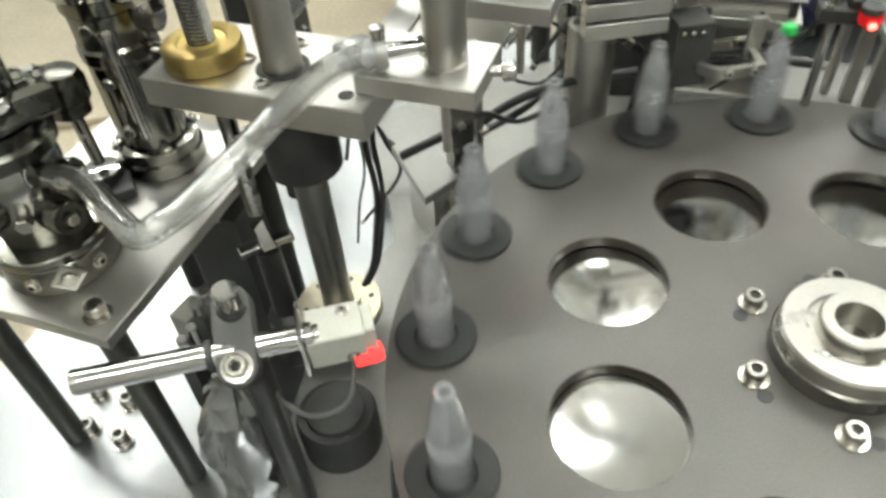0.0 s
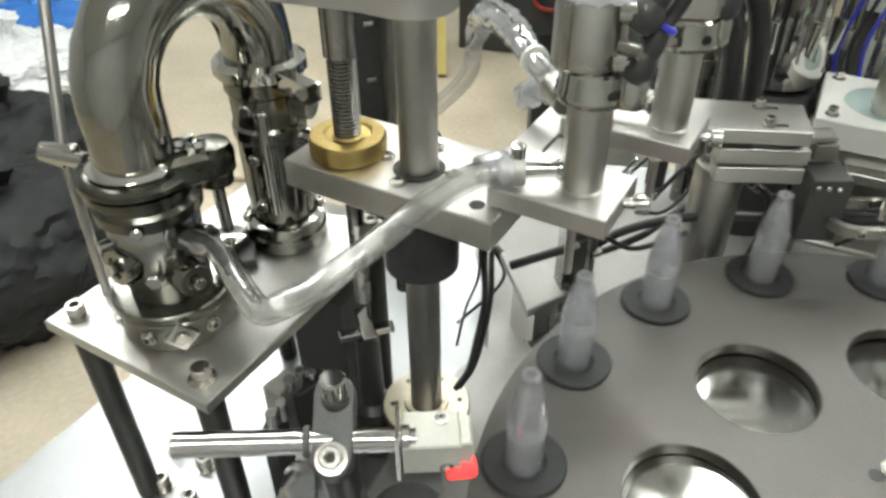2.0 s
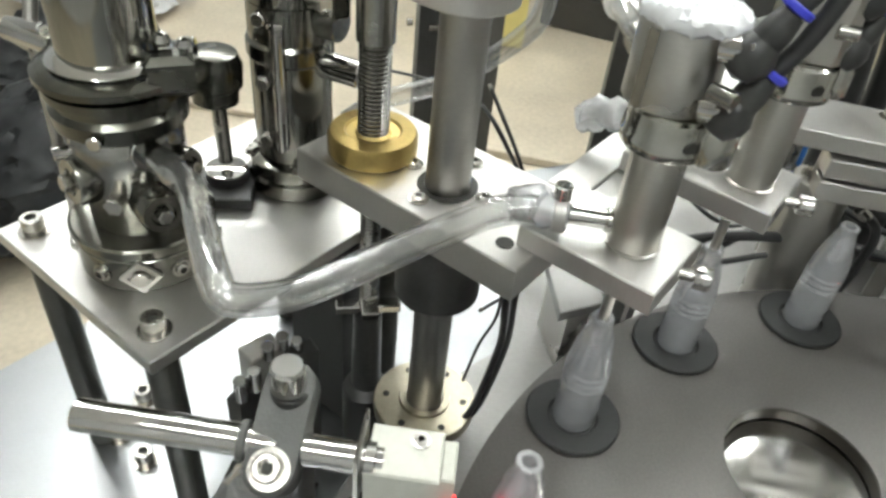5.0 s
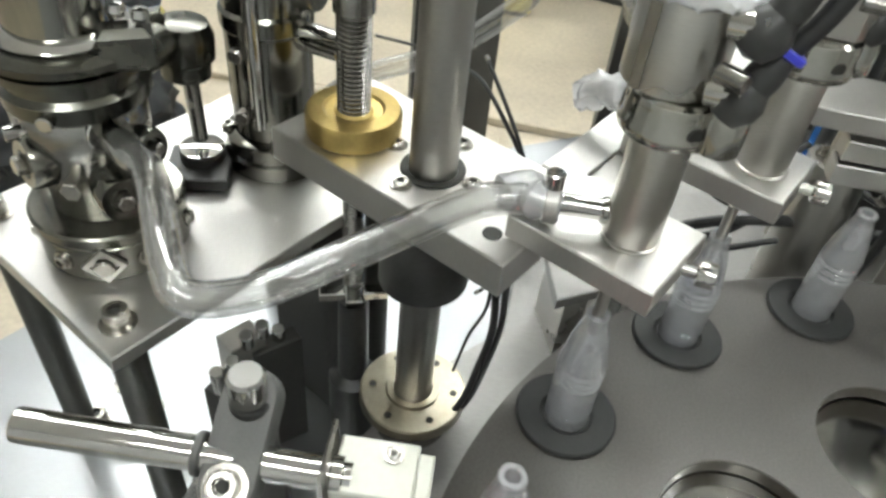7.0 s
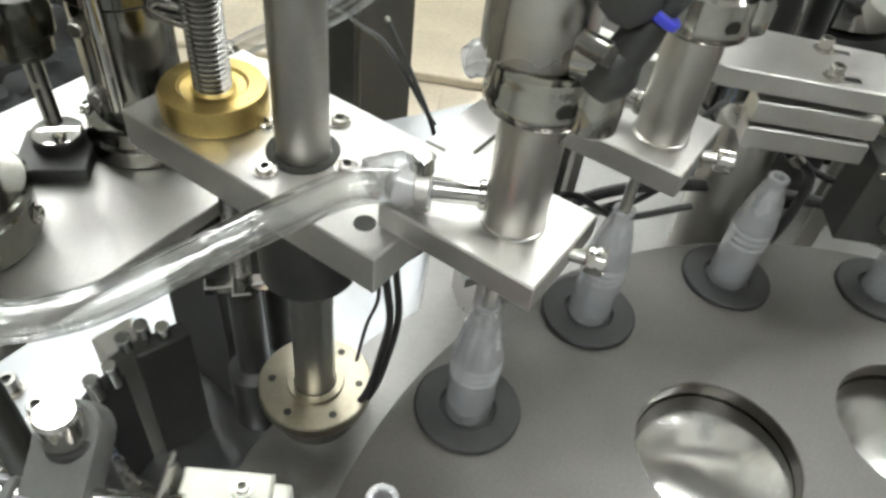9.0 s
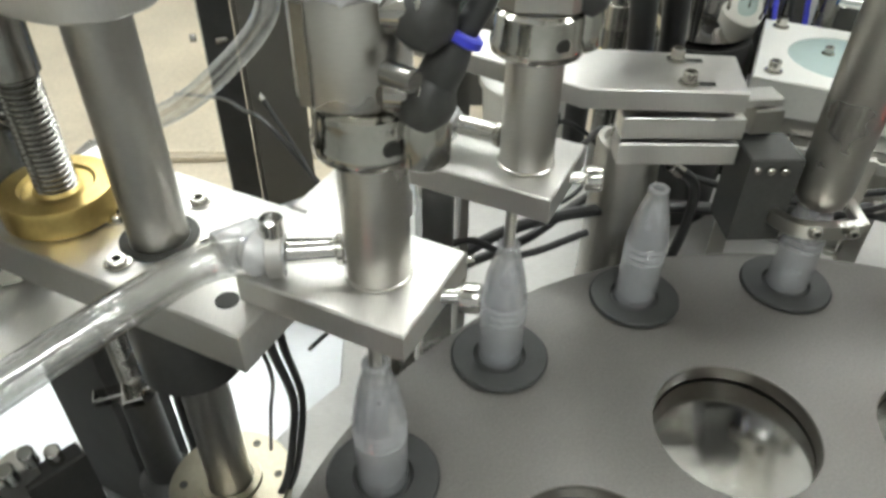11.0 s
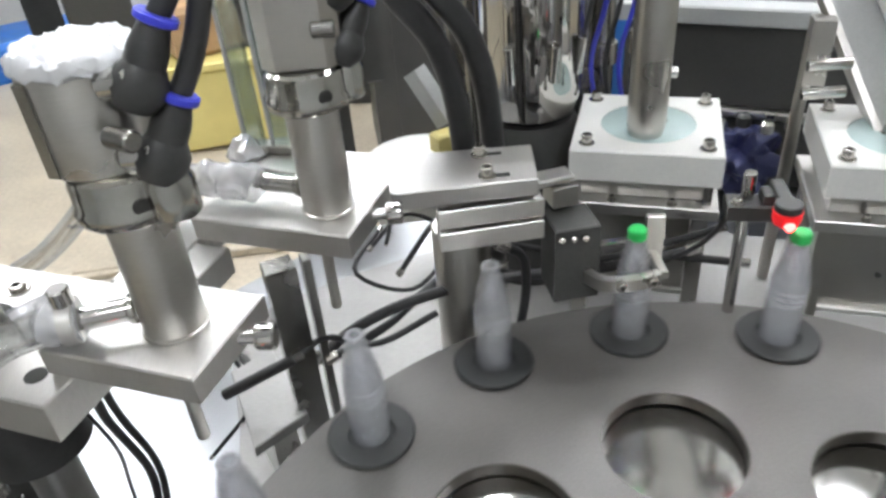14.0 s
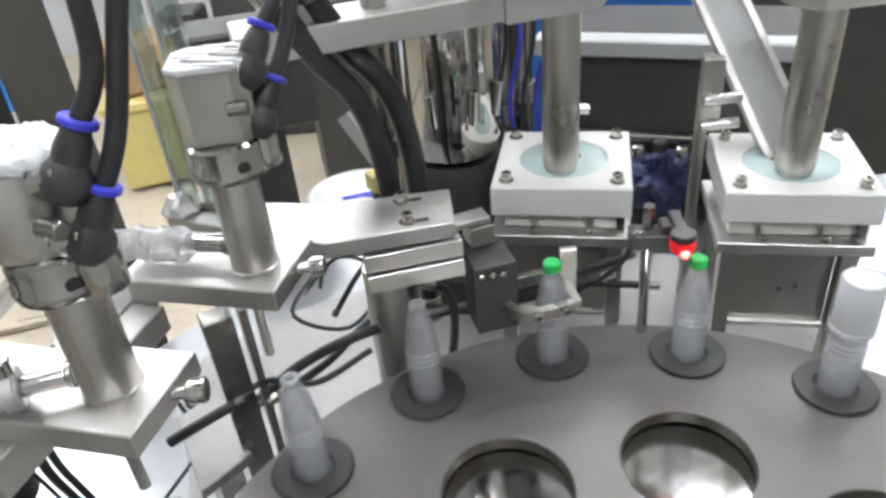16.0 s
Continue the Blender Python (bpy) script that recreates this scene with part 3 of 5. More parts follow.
    part("rod_collar", lathe((c.x, c.y, 0.0997), [(0.0152, 0), (0.0154, 0.0002), (0.0154, 0.0006), (0.0150, 0.0008), (0.0115, 0.0008), (0.0115, 0)], seg=44, closed=True), SOCKET, h, "dark clearance ring round the rod")
    part("guide_bush", lathe((c.x, c.y, 0.030), [(0.0220, 0), (0.0235, 0.001), (0.0235, 0.048), (0.022, 0.0505), (0.0115, 0.0505), (0.0115, 0)], seg=44, closed=True), BLACK, h, "black guide bush under the plate")
    n = 14
    e = U(0.378, -0.006)
    pts = []
    for i in range(n + 1):
        a = radians(-90 + 180 * i / n)
        pts.append(c + (-ER * math.cos(a) + ET * math.sin(a)) * 0.0225)
    w = U(0.392, 0)
    pts += [c + ER * 0.022 + ET * 0.0225, w + ET * 0.027, w + ER * 0.022 + ET * 0.027, w + ER * 0.022 - ET * 0.033, w - ET * 0.033, c + ER * 0.022 - ET * 0.0225]
    cl = part("clamp_plate", prism(pts, 0.1945, 0.2088), PLATE, h, "thick rounded steel clamp plate")
    hex_bolt("clamp_bolt", h, (c.x, c.y, 0.2089), 0.0092, 0.0105)
    part("drive_motor", lathe((w.x + ER.x * 0.004, w.y + ER.y * 0.004, 0.2090), [(0.0255, 0), (0.027, 0.001), (0.027, 0.075), (0.025, 0.078)], seg=44), BLACK, h, "black cylindrical drive motor")
    part("screw_sleeve", rod((e.x, e.y, 0.1600), (e.x, e.y, 0.1944), 0.0095, 32), DARKSTEEL, h, "dark steel screw sleeve")
    part("lead_screw", thread((e.x, e.y, 0.110), 0.0068, 0.0082, 0.0024, 0.0490), DARKSTEEL, h, "threaded lead screw")
    part("brass_nut", lathe((e.x, e.y, 0.0997), [(0.0222, 0), (0.0232, 0.0008), (0.0234, 0.0100), (0.0222, 0.0122), (0.0150, 0.0126), (0.0138, 0.0112), (0.0095, 0.0108), (0.0080, 0.0120), (0.0080, 0)], seg=44, closed=True), BRASS, h, "yellow brass flanged nut")
    part("screw_tail", thread((e.x, e.y, -0.02), 0.0050, 0.0058, 0.0024, 0.10), DARKSTEEL, h, "dark threaded tail of the screw")
    part("spring_rod", rod(U(0.360, 0.020, -0.02), U(0.360, 0.020, 0.081), 0.006, 20), DARKSTEEL, h)
    return h


def thread(base, r0, r1, pitch, length):
    prof = [(r0 - 0.0004, 0)]
    z = 0.0
    while z < length:
        prof += [(r0, z + 0.0001), (r1, z + pitch * 0.4), (r1, z + pitch * 0.55), (r0, z + pitch * 0.95)]
        z += pitch
    prof.append((r0 - 0.0004, z + 0.0002))
    return lathe(base, prof, seg=28)


HEAD = build_filling_head()


# ---- column under the head ----
def build_guide_column():
    c = U(0.330, -0.003)
    t = thing("guide_column", (c.x, c.y, -0.14), "steel guide column with pale drilled top flange", "guide column")
    part("housing", lathe((c.x, c.y, -0.1398), [(0.023, 0), (0.0235, 0.0005), (0.0235, 0.066), (0.0115, 0.066), (0.0115, 0)], seg=44, closed=True), DARKSTEEL, t)
    fl = part("flange", lathe((c.x, c.y, -0.0735), [(0.0318, 0), (0.0325, 0.0006), (0.0325, 0.0070), (0.0316, 0.0080), (0.0165, 0.0080), (0.0160, 0.0100), (0.0120, 0.0100), (0.0120, 0)], seg=52, closed=True), BRONZE, t, "pale bronze flange with drilled holes")
    for k in range(6):
        a = radians(60 * k + 12)
        part("flange_hole", lathe((c.x + 0.0248 * math.cos(a), c.y + 0.0248 * math.sin(a), -0.0657), [(0.0022, 0), (0.0022, 0.0005)], seg=16), SOCKET, fl)
    return t


build_guide_column()


# ---- product valve and pump on their plate ----
def build_pump_stand():
    st = thing("pump_stand", U(0.453, -0.05, -0.14), "bright steel plate on four dark legs", "stand")
    part("stand_plate", prism(uvrect(0.384, 0.523, -0.146, 0.052), 0.0345, 0.0430), PLATE, st, "bright milled steel plate")
    for u, v in ((0.400, -0.132), (0.508, -0.132), (0.400, 0.038), (0.508, 0.038)):
        lg = part("leg", rod(U(u, v, -0.1398), U(u, v, 0.0342), 0.0085, 24), LEG, st, "dark steel leg")
        cap_screw("leg_screw", st, U(u, v, 0.0431), 0.0058, 0.0095)
    part("lug", box((-0.445, 0.143, 0.0470), (0.034, 0.034, 0.0076), 22), BLACK, st, "black bracket on the plate")
    return st


def build_valve():
    c = U(0.452, -0.098)
    t = thing("product_valve", (c.x, c.y, 0.0431), "polished steel rotary product valve with ports", "valve")
    b = part("valve_base", lathe((c.x, c.y, 0.0433), [(0.0335, 0), (0.0345, 0.001), (0.0345, 0.0185), (0.0335, 0.0195), (0.0300, 0.0200)], seg=56), VALVESTEEL, t)
    part("valve_flange", lathe((c.x, c.y, 0.0640), [(0.0345, 0), (0.0358, 0.0008), (0.0358, 0.0052), (0.0345, 0.0062), (0.025, 0.0064)], seg=56), VALVESTEEL, t)
    part("valve_body", lathe((c.x, c.y, 0.0706), [(0.0235, 0), (0.0240, 0.001), (0.0240, 0.032), (0.0262, 0.036), (0.0262, 0.048), (0.0240, 0.052)], seg=52), DARKSTEEL, t, "dark polished valve body")
    part("valve_neck", lathe((c.x, c.y, 0.1230), [(0.0265, 0), (0.0300, 0.003), (0.0305, 0.010), (0.0280, 0.0125), (0.0280, 0.0165), (0.0315, 0.0180), (0.0315, 0.0220), (0.0290, 0.0235)], seg=52), DARKVALVE, t)
    for d in (-95, -30, 25, 85, 160, 215):
        a = radians(d)
        q = Vector((math.cos(a), math.sin(a), 0))
        o = Vector((c.x, c.y, 0.0535))
        cap_screw("base_screw", t, o + q * 0.0343, 0.0034, 0.003, q)
    q = Vector((math.cos(radians(-62)), math.sin(radians(-62)), 0))
    o = Vector((c.x, c.y, 0.054))
    ns = part("name_badge", lathe(o + q * 0.0338, [(0.0100, 0), (0.0104, 0.0008), (0.0100, 0.0022), (0.0070, 0.0026), (0.0064, 0.0010), (0, 0.0010)], q, 4), STEEL, t, "lozenge-shaped steel plug plate")
    part("plug", rod(o + q * 0.0345, o + q * 0.0385, 0.0045, 22), BOLT, ns)
    # spout for the clear hose
    s = Vector((0.85, -0.5, 0)).normalized()
    o = Vector((c.x, c.y, 0.117))
    sp = part("spout", rod(o + s * 0.020, o + s * 0.046, 0.0062, 26), VALVESTEEL, t, "polished outlet spout")
    part("spout_ring", rod(o + s * 0.0225, o + s * 0.026, 0.0095, 26), CHROME, sp)
    q = Vector((math.cos(radians(-75)), math.sin(radians(-75)), 0))
    part("face_bolt", rod(Vector((c.x, c.y, 0.092)) + q * 0.0232, Vector((c.x, c.y, 0.092)) + q * 0.030, 0.0050, 6), BOLT, t)
    for a0, z in ((-130, 0.112), (-20, 0.113), (-75, 0.128)):
        q = Vector((math.cos(radians(a0)), math.sin(radians(a0)), 0))
        part("lock_screw", rod(Vector((c.x, c.y, z)) + q * 0.024, Vector((c.x, c.y, z)) + q * 0.0335, 0.0034, 16), CHROME, t)
    for a0, z, ln, r in ((-38, 0.088, 0.020, 0.0105), (-118, 0.096, 0.010, 0.0120), (-8, 0.104, 0.016, 0.0090)):
        q = Vector((math.cos(radians(a0)), math.sin(radians(a0)), 0.12)).normalized()
        o = Vector((c.x, c.y, z)) + q * 0.021
        bs = part("side_boss", lathe(o, [(r, 0), (r, ln - 0.002), (r - 0.0012, ln), (r * 0.55, ln), (r * 0.5, ln - 0.0015), (0, ln - 0.0015)], q, 30), VALVESTEEL, t, "round side boss")
        part("boss_bolt", rod(o + q * (ln - 0.001), o + q * (ln + 0.004), r * 0.36, 6), BOLT, bs)
    # air cylinder at the side that turns the valve
    p = Vector((-0.446, 0.146, 0.116))
    act = part("actuator", lathe(p - UP * 0.014, [(0.0095, 0), (0.0125, 0.002), (0.0125, 0.010), (0.0148, 0.012), (0.0148, 0.024), (0.0120, 0.030), (0.0070, 0.031)], Vector((0.06, 0.03, 1)), 24), DARKVALVE, t, "dark actuator block")
    part("actuator_link", rod(p + Vector((-0.010, -0.050, 0.006)), p + Vector((-0.002, -0.008, 0.010)), 0.0095, 20, 0.003), DARKVALVE, act)
    part("actuator_pin", rod(p + Vector((-0.034, -0.016, 0.012)), p + Vector((-0.006, -0.002, 0.020)), 0.0036, 18), CHROME, act)
    part("actuator_pin", rod(p + Vector((-0.030, -0.020, -0.002)), p + Vector((-0.004, -0.008, 0.004)), 0.0030, 18), CHROME, act)
    part("actuator_rod", rod(p + Vector((0.0, 0.002, -0.010)), p + Vector((0.0, 0.003, -0.054)), 0.0042, 18), DARKSTEEL, act)
    part("actuator_foot", lathe(p + Vector((0.0, 0.003, -0.0650)), [(0.0120, 0), (0.0125, 0.0008), (0.0125, 0.005), (0.0110, 0.006), (0.0085, 0.0045), (0.0060, 0.0045)], seg=30), BLACK, act)
    part("actuator_ring", lathe(p + Vector((0.0, 0.003, -0.0595)), [(0.0108, 0), (0.0122, 0.0004), (0.0122, 0.0012), (0.0108, 0.0016)], seg=30), CHROME, act)
    return t


def build_elbow():
    c = U(0.452, -0.098)
    d = U(0.450, 0.004)
    t = thing("product_pipe", (c.x, c.y, 0.147), "polished steel bent product pipe with clamp ferrules", "pipe")
    part("lower_ferrule", lathe((c.x, c.y, 0.1467), [(0.0300, 0), (0.0335, 0.0015), (0.0335, 0.0045), (0.0310, 0.0060), (0.0262, 0.0070)], seg=52), DARKVALVE, t, "dark clamp ring under the pipe")
    part("ferrule_rim", lathe((c.x, c.y, 0.1538), [(0.0225, 0), (0.0262, 0.0004), (0.0268, 0.0016), (0.0255, 0.0030), (0.0222, 0.0048)], seg=52), CHROME, t, "chromed pipe rim")
    path = [Vector((c.x, c.y, 0.158)), Vector((c.x, c.y, 0.172)), Vector((c.x, c.y, 0.188))]
    r = (d - c).length / 2
    mid = (c + d) / 2
    for i in range(1, 13):
        a = math.pi * i / 12
        path.append(mid + (c - d).normalized() * r * math.cos(a) + UP * (0.188 + r * math.sin(a)))
    path += [Vector((d.x, d.y, 0.180))]
    part("pipe", sweep(path, 0.0215, 36), PIPE, t, "polished bent pipe")
    part("upper_ferrule", lathe((d.x, d.y, 0.1690), [(0.0270, 0), (0.0290, 0.0015), (0.0290, 0.0085), (0.0250, 0.0115)], seg=44), CHROME, t)
    # wing clamp
    a = Vector((c.x, c.y, 0.151)) - ET * 0.010 + ER * 0.026
    cb = part("wing_clamp", rod(a + ER * 0.004, a + ER * 0.034 - ET * 0.006, 0.0048, 20), CHROME, t, "chromed wing clamp")
    part("clamp_bolt", rod(a + ER * 0.010 + UP * 0.006, a + ER * 0.036 + UP * 0.002 - ET * 0.004, 0.0032, 18), CHROME, cb)
    part("wing_nut", box(a + ER * 0.030 - UP * 0.004, (0.016, 0.008, 0.010), -20), BOLT, cb)
    b = Vector((c.x, c.y, 0.154)) - ER * 0.030 + ET * 0.010
    hn = part("hinge", box(b, (0.020, 0.014, 0.018), 35, 0.003), DARKVALVE, t)
    for k in (-0.005, 0.006):
        part("hinge_ball", lathe(b + Vector((k, 0.004, 0.009)), [(0, 0), (0.0030, 0.0008), (0.0038, 0.0032), (0.0028, 0.006), (0, 0.007)], seg=18), CHROME, hn)
    part("stay_rod", rod(a + ER * 0.024 - UP * 0.005, U(0.512, -0.108, 0.0), 0.0030, 16), RODSTEEL, t, "thin steel stay rod")
    part("stay_rod", rod(a + ER * 0.022 + UP * 0.004, a + ER * 0.060 + UP * 0.11 + ET * 0.05, 0.0032, 16), RODSTEEL, t)
    return t


def build_pump():
    d = U(0.450, 0.004)
    t = thing("piston_pump", (d.x, d.y, 0.0431), "mirror polished vertical piston pump cylinder", "pump")
    part("pump_base", lathe((d.x, d.y, 0.0433), [(0.0280, 0), (0.0290, 0.001), (0.0290, 0.010), (0.0275, 0.012), (0.0275, 0.020), (0.0230, 0.022)], seg=52), VALVESTEEL, t)
    part("pump_barrel", lathe((d.x, d.y, 0.0655), [(0.0225, 0), (0.0225, 0.060), (0.0240, 0.062), (0.0240, 0.070), (0.0225, 0.072), (0.0225, 0.092), (0.0245, 0.094), (0.0245, 0.103)], seg=52), VALVESTEEL, t)
    f = Vector((d.x, d.y, 0)) - UP * 0 + (-ER * 0.55 - ET * 0.83) * 0.0262
    part("drain_pipe", rod((f.x, f.y, 0.078), (f.x, f.y, 0.150), 0.0034, 18), CHROME, t, "thin bright pipe up the barrel")
    part("pipe_tip", rod((f.x, f.y, 0.1502), (f.x, f.y, 0.1535), 0.0046, 18), CHROME, t)
    for k in range(4):
        a = radians(90 * k + 30)
        cap_screw("base_screw", t, (d.x + 0.026 * math.cos(a), d.y + 0.026 * math.sin(a), 0.0635), 0.0034, 0.004)
    s = (-ER * 0.9 + ET * 0.2).normalized()
    part("side_port", rod(Vector((d.x, d.y, 0.125)) + s * 0.020, Vector((d.x, d.y, 0.125)) + s * 0.046, 0.0075, 24), CHROME, t)
    part("side_port", rod(Vector((d.x, d.y, 0.150)) + s * 0.020, Vector((d.x, d.y, 0.150)) + s * 0.033, 0.0095, 24), DARKSTEEL, t)
    part("lever", box(Vector((d.x, d.y, 0.172)) - ER * 0.036 - ET * 0.012, (0.040, 0.010, 0.012), -35), CHROME, t)
    for k in range(3):
        part("stud", rod(Vector((d.x, d.y, 0.085 + 0.035 * k)) - ET * 0.022 - ER * 0.006, Vector((d.x, d.y, 0.085 + 0.035 * k)) - ET * 0.030 - ER * 0.010, 0.0038, 16), BOLT, t)
    return t


build_pump_stand()
build_valve()
build_elbow()
build_pump()


# ---- clear hose in short rigid lengths ----
def build_hose():
    c = U(0.452, -0.098)
    s = Vector((0.85, -0.5, 0)).normalized()
    a = Vector((c.x, c.y, 0.117)) + s * 0.034
    end = Vector((S3.x, S3.y, SPOUT_Z)) + S3.cross(UP).normalized() * 0.006 + OUT * 0.037
    pts = [a, a + s * 0.010, Vector((-0.403, 0.052, 0.1165)), Vector((-0.384, 0.029, 0.1140)), Vector((-0.369, 0.011, 0.1110)), Vector((-0.3615, 0.006, 0.1075)), Vector((-0.352, 0.0105, 0.1050)), Vector((-0.337, 0.025, 0.1030)), Vector((-0.314, 0.047, 0.1095)), Vector((-0.294, 0.066, 0.1155)), Vector((-0.273, 0.086, 0.1195)), end]
    n, fine = 26, 4
    rest = spline(pts, n * fine)
    t = thing("clear_hose", a, "clear silicone hose from valve to filling cylinder", "hose")
    lengths = []
    for i in range(n):
        path = rest[i * fine:(i + 1) * fine + 1]
        bm = sweep(path, 0.0069, 20)
        sweep(path, 0.0046, 16, bm=bm)
        bmesh.ops.delete(bm, geom=[f for f in bm.faces if len(f.verts) > 4], context="FACES_ONLY")
        ob = part("hose_length", bm, HOSE, t)
        lengths.append((ob, path[0] - ORIGIN[t], path[-1] - ORIGIN[t], i / n, (i + 1) / n))
    return t, lengths


HOSE_THING, HOSE_LENGTHS = build_hose()


def build_hose_clip():
    end = Vector((S3.x, S3.y, SPOUT_Z)) + S3.cross(UP).normalized() * 0.006 + OUT * 0.034
    part("hose_clip", lathe(end - OUT * 0.003, [(0.0078, 0), (0.0088, 0.0004), (0.0088, 0.0054), (0.0078, 0.0058)], OUT, 30), PLATE, HEAD, "hose clip band")
    part("clip_screw", rod(end + UP * 0.0075, end + UP * 0.0145, 0.0040, 20), CHROME, HEAD)
    tail = spline([end - OUT * 0.003, end + OUT * 0.005, Vector((-0.2600, 0.0975, 0.1210)), Vector((-0.2680, 0.0905, 0.1205))], 12)
    bm = sweep(tail, [0.0076 + 0.0010 * math.sin(i * 1.9) * (1 if i < 8 else 0.3) for i in range(13)], 20)
    for v in bm.verts:
        v.co += Vector((noise.noise(v.co * 260), noise.noise(v.co * 260 + UP), noise.noise(v.co * 260 + UP * 2))) * 0.0014
    part("hose_end", bm, OVERWRAP, HEAD, "milky taped end of the clear hose")


def build_wrapped_spout():
    a = Vector((S2.x, S2.y, SPOUT_Z)) + ER * 0.030
    bm = sweep(spline([a, a + ER * 0.012 + UP * 0.002, a + ER * 0.030, a + ER * 0.050 - UP * 0.004, a + ER * 0.062 - UP * 0.012], 18), 0.0085, 16)
    for v in bm.verts:
        v.co += Vector((noise.noise(v.co * 170), noise.noise(v.co * 170 + UP), noise.noise(v.co * 170 + UP * 2))) * 0.0035
    part("wrapped_hose", bm, OVERWRAP, HEAD, "hose end wrapped in white plastic film")


build_hose_clip()
build_wrapped_spout()


# ---- sensor on its clamp ----
def build_sensor():
    a = Vector((-0.321, -0.036, 0.094))
    t = thing("sensor_stand", (-0.322, -0.020, -0.14), "grey clamp on a black post holding a crossbar sensor", "sensor stand")
    part("post", rod((-0.326, -0.016, -0.1398), (-0.324, -0.017, 0.096), 0.0075, 24), BLACK, t, "black upright post")
    part("post_cap", lathe((-0.3245, -0.0175, 0.0965), [(0.0060, 0), (0.0064, 0.0004), (0.0064, 0.0105), (0.0054, 0.0118)], seg=28), CHROME, t, "bright steel post end")
    bm = bmesh.new()
    p0, p1 = Vector((-0.3245, -0.0185, 0.1000)), Vector((-0.3208, -0.0440, 0.0855))
    d = (p1 - p0).normalized()
    x = Vector((1, 0.15, 0)).normalized()
    nrm = x.cross(d).normalized()
    if nrm.z < 0:
        nrm = -nrm
    out = []
    for i in range(13):
        g = math.pi * i / 12
        out.append(p1 + x * math.cos(g) * 0.0094 + d * math.sin(g) * 0.0094)
    for i in range(13):
        g = math.pi + math.pi * i / 12
        out.append(p0 + x * math.cos(g) * 0.0094 + d * math.sin(g) * 0.0094)
    c = p0.lerp(p1, 0.5)
    rings(bm, [[c + (p - c) * 0.96 - nrm * 0.017 for p in out], [p - nrm * 0.016 for p in out], [p - nrm * 0.0045 for p in out], [c + (p - c) * 0.95 - nrm * 0.0035 for p in out]])
    cl = part("cross_clamp", bm, CASTGREY, t, "grey cast cross clamp")
    cap_screw("clamp_screw", t, p1 - nrm * 0.0036, 0.0052, 0.0050, nrm)
    b0, b1 = Vector((-0.3935, -0.0465, 0.0855)), Vector((-0.2945, -0.0260, 0.0800))
    part("crossbar", rod(b0, b1, 0.0060, 28), CHROME, t, "chromed crossbar")
    part("bar_collar", rod(b0.lerp(b1, 0.58), b0.lerp(b1, 0.61), 0.0074, 24), CASTGREY, t)
    s = thing("sensor", (-0.278, -0.022, 0.070), "beige photoelectric sensor with red light and grey cable", "sensor")
    ax = (b1 - b0).normalized()
    part("sensor_case", box((-0.2790, -0.0190, 0.0720), (0.0270, 0.0220, 0.0190), 10), BEIGE, s)
    part("sensor_cover", box((-0.2632, -0.0160, 0.0722), (0.0056, 0.0175, 0.0155), 10), BEIGE, s)
    part("adapter", lathe(b1 - ax * 0.002, [(0.0050, 0), (0.0052, 0.004), (0.0066, 0.0045), (0.0066, 0.008), (0.0050, 0.0085), (0.0050, 0.011)], ax, 24), CHROME, s, "threaded steel adapter")
    part("bracket", box((-0.2945, -0.0225, 0.0745), (0.0016, 0.024, 0.030), 10), STEEL, s, "thin bent bracket")
    part("red_light", lathe((-0.2655, -0.0245, 0.0615), [(0.0045, -0.006), (0.0052, -0.004), (0.0052, 0.006), (0.0046, 0.008), (0, 0.0086)], Vector((0.9, 0.3, -0.1)), 24), LED, s, "glowing red sensor light")
    lamp = new("sensor_beam", beam)
    lamp.matrix_world = look((-0.2565, -0.0205, 0.0615 + Z0), (*station(4, z=0.045 + Z0),))
    tagged(lamp, "thin red beam of the photoelectric sensor", "light")
    cap_screw("case_screw", s, (-0.2750, -0.0130, 0.0816), 0.0024, 0.0018)
    cap_screw("case_screw", s, (-0.2705, -0.0283, 0.0660), 0.0024, 0.0018, Vector((0.2, -1, 0)))
    cab = spline([(-0.271, -0.028, 0.0625), (-0.275, -0.045, 0.052), (-0.292, -0.050, 0.050), (-0.305, -0.046, 0.058), (-0.312, -0.030, 0.040), (-0.318, -0.018, -0.02)], 26)
    part("cable", sweep(cab, 0.0013, 10), CASTGREY, s, "thin grey cable")


build_sensor()


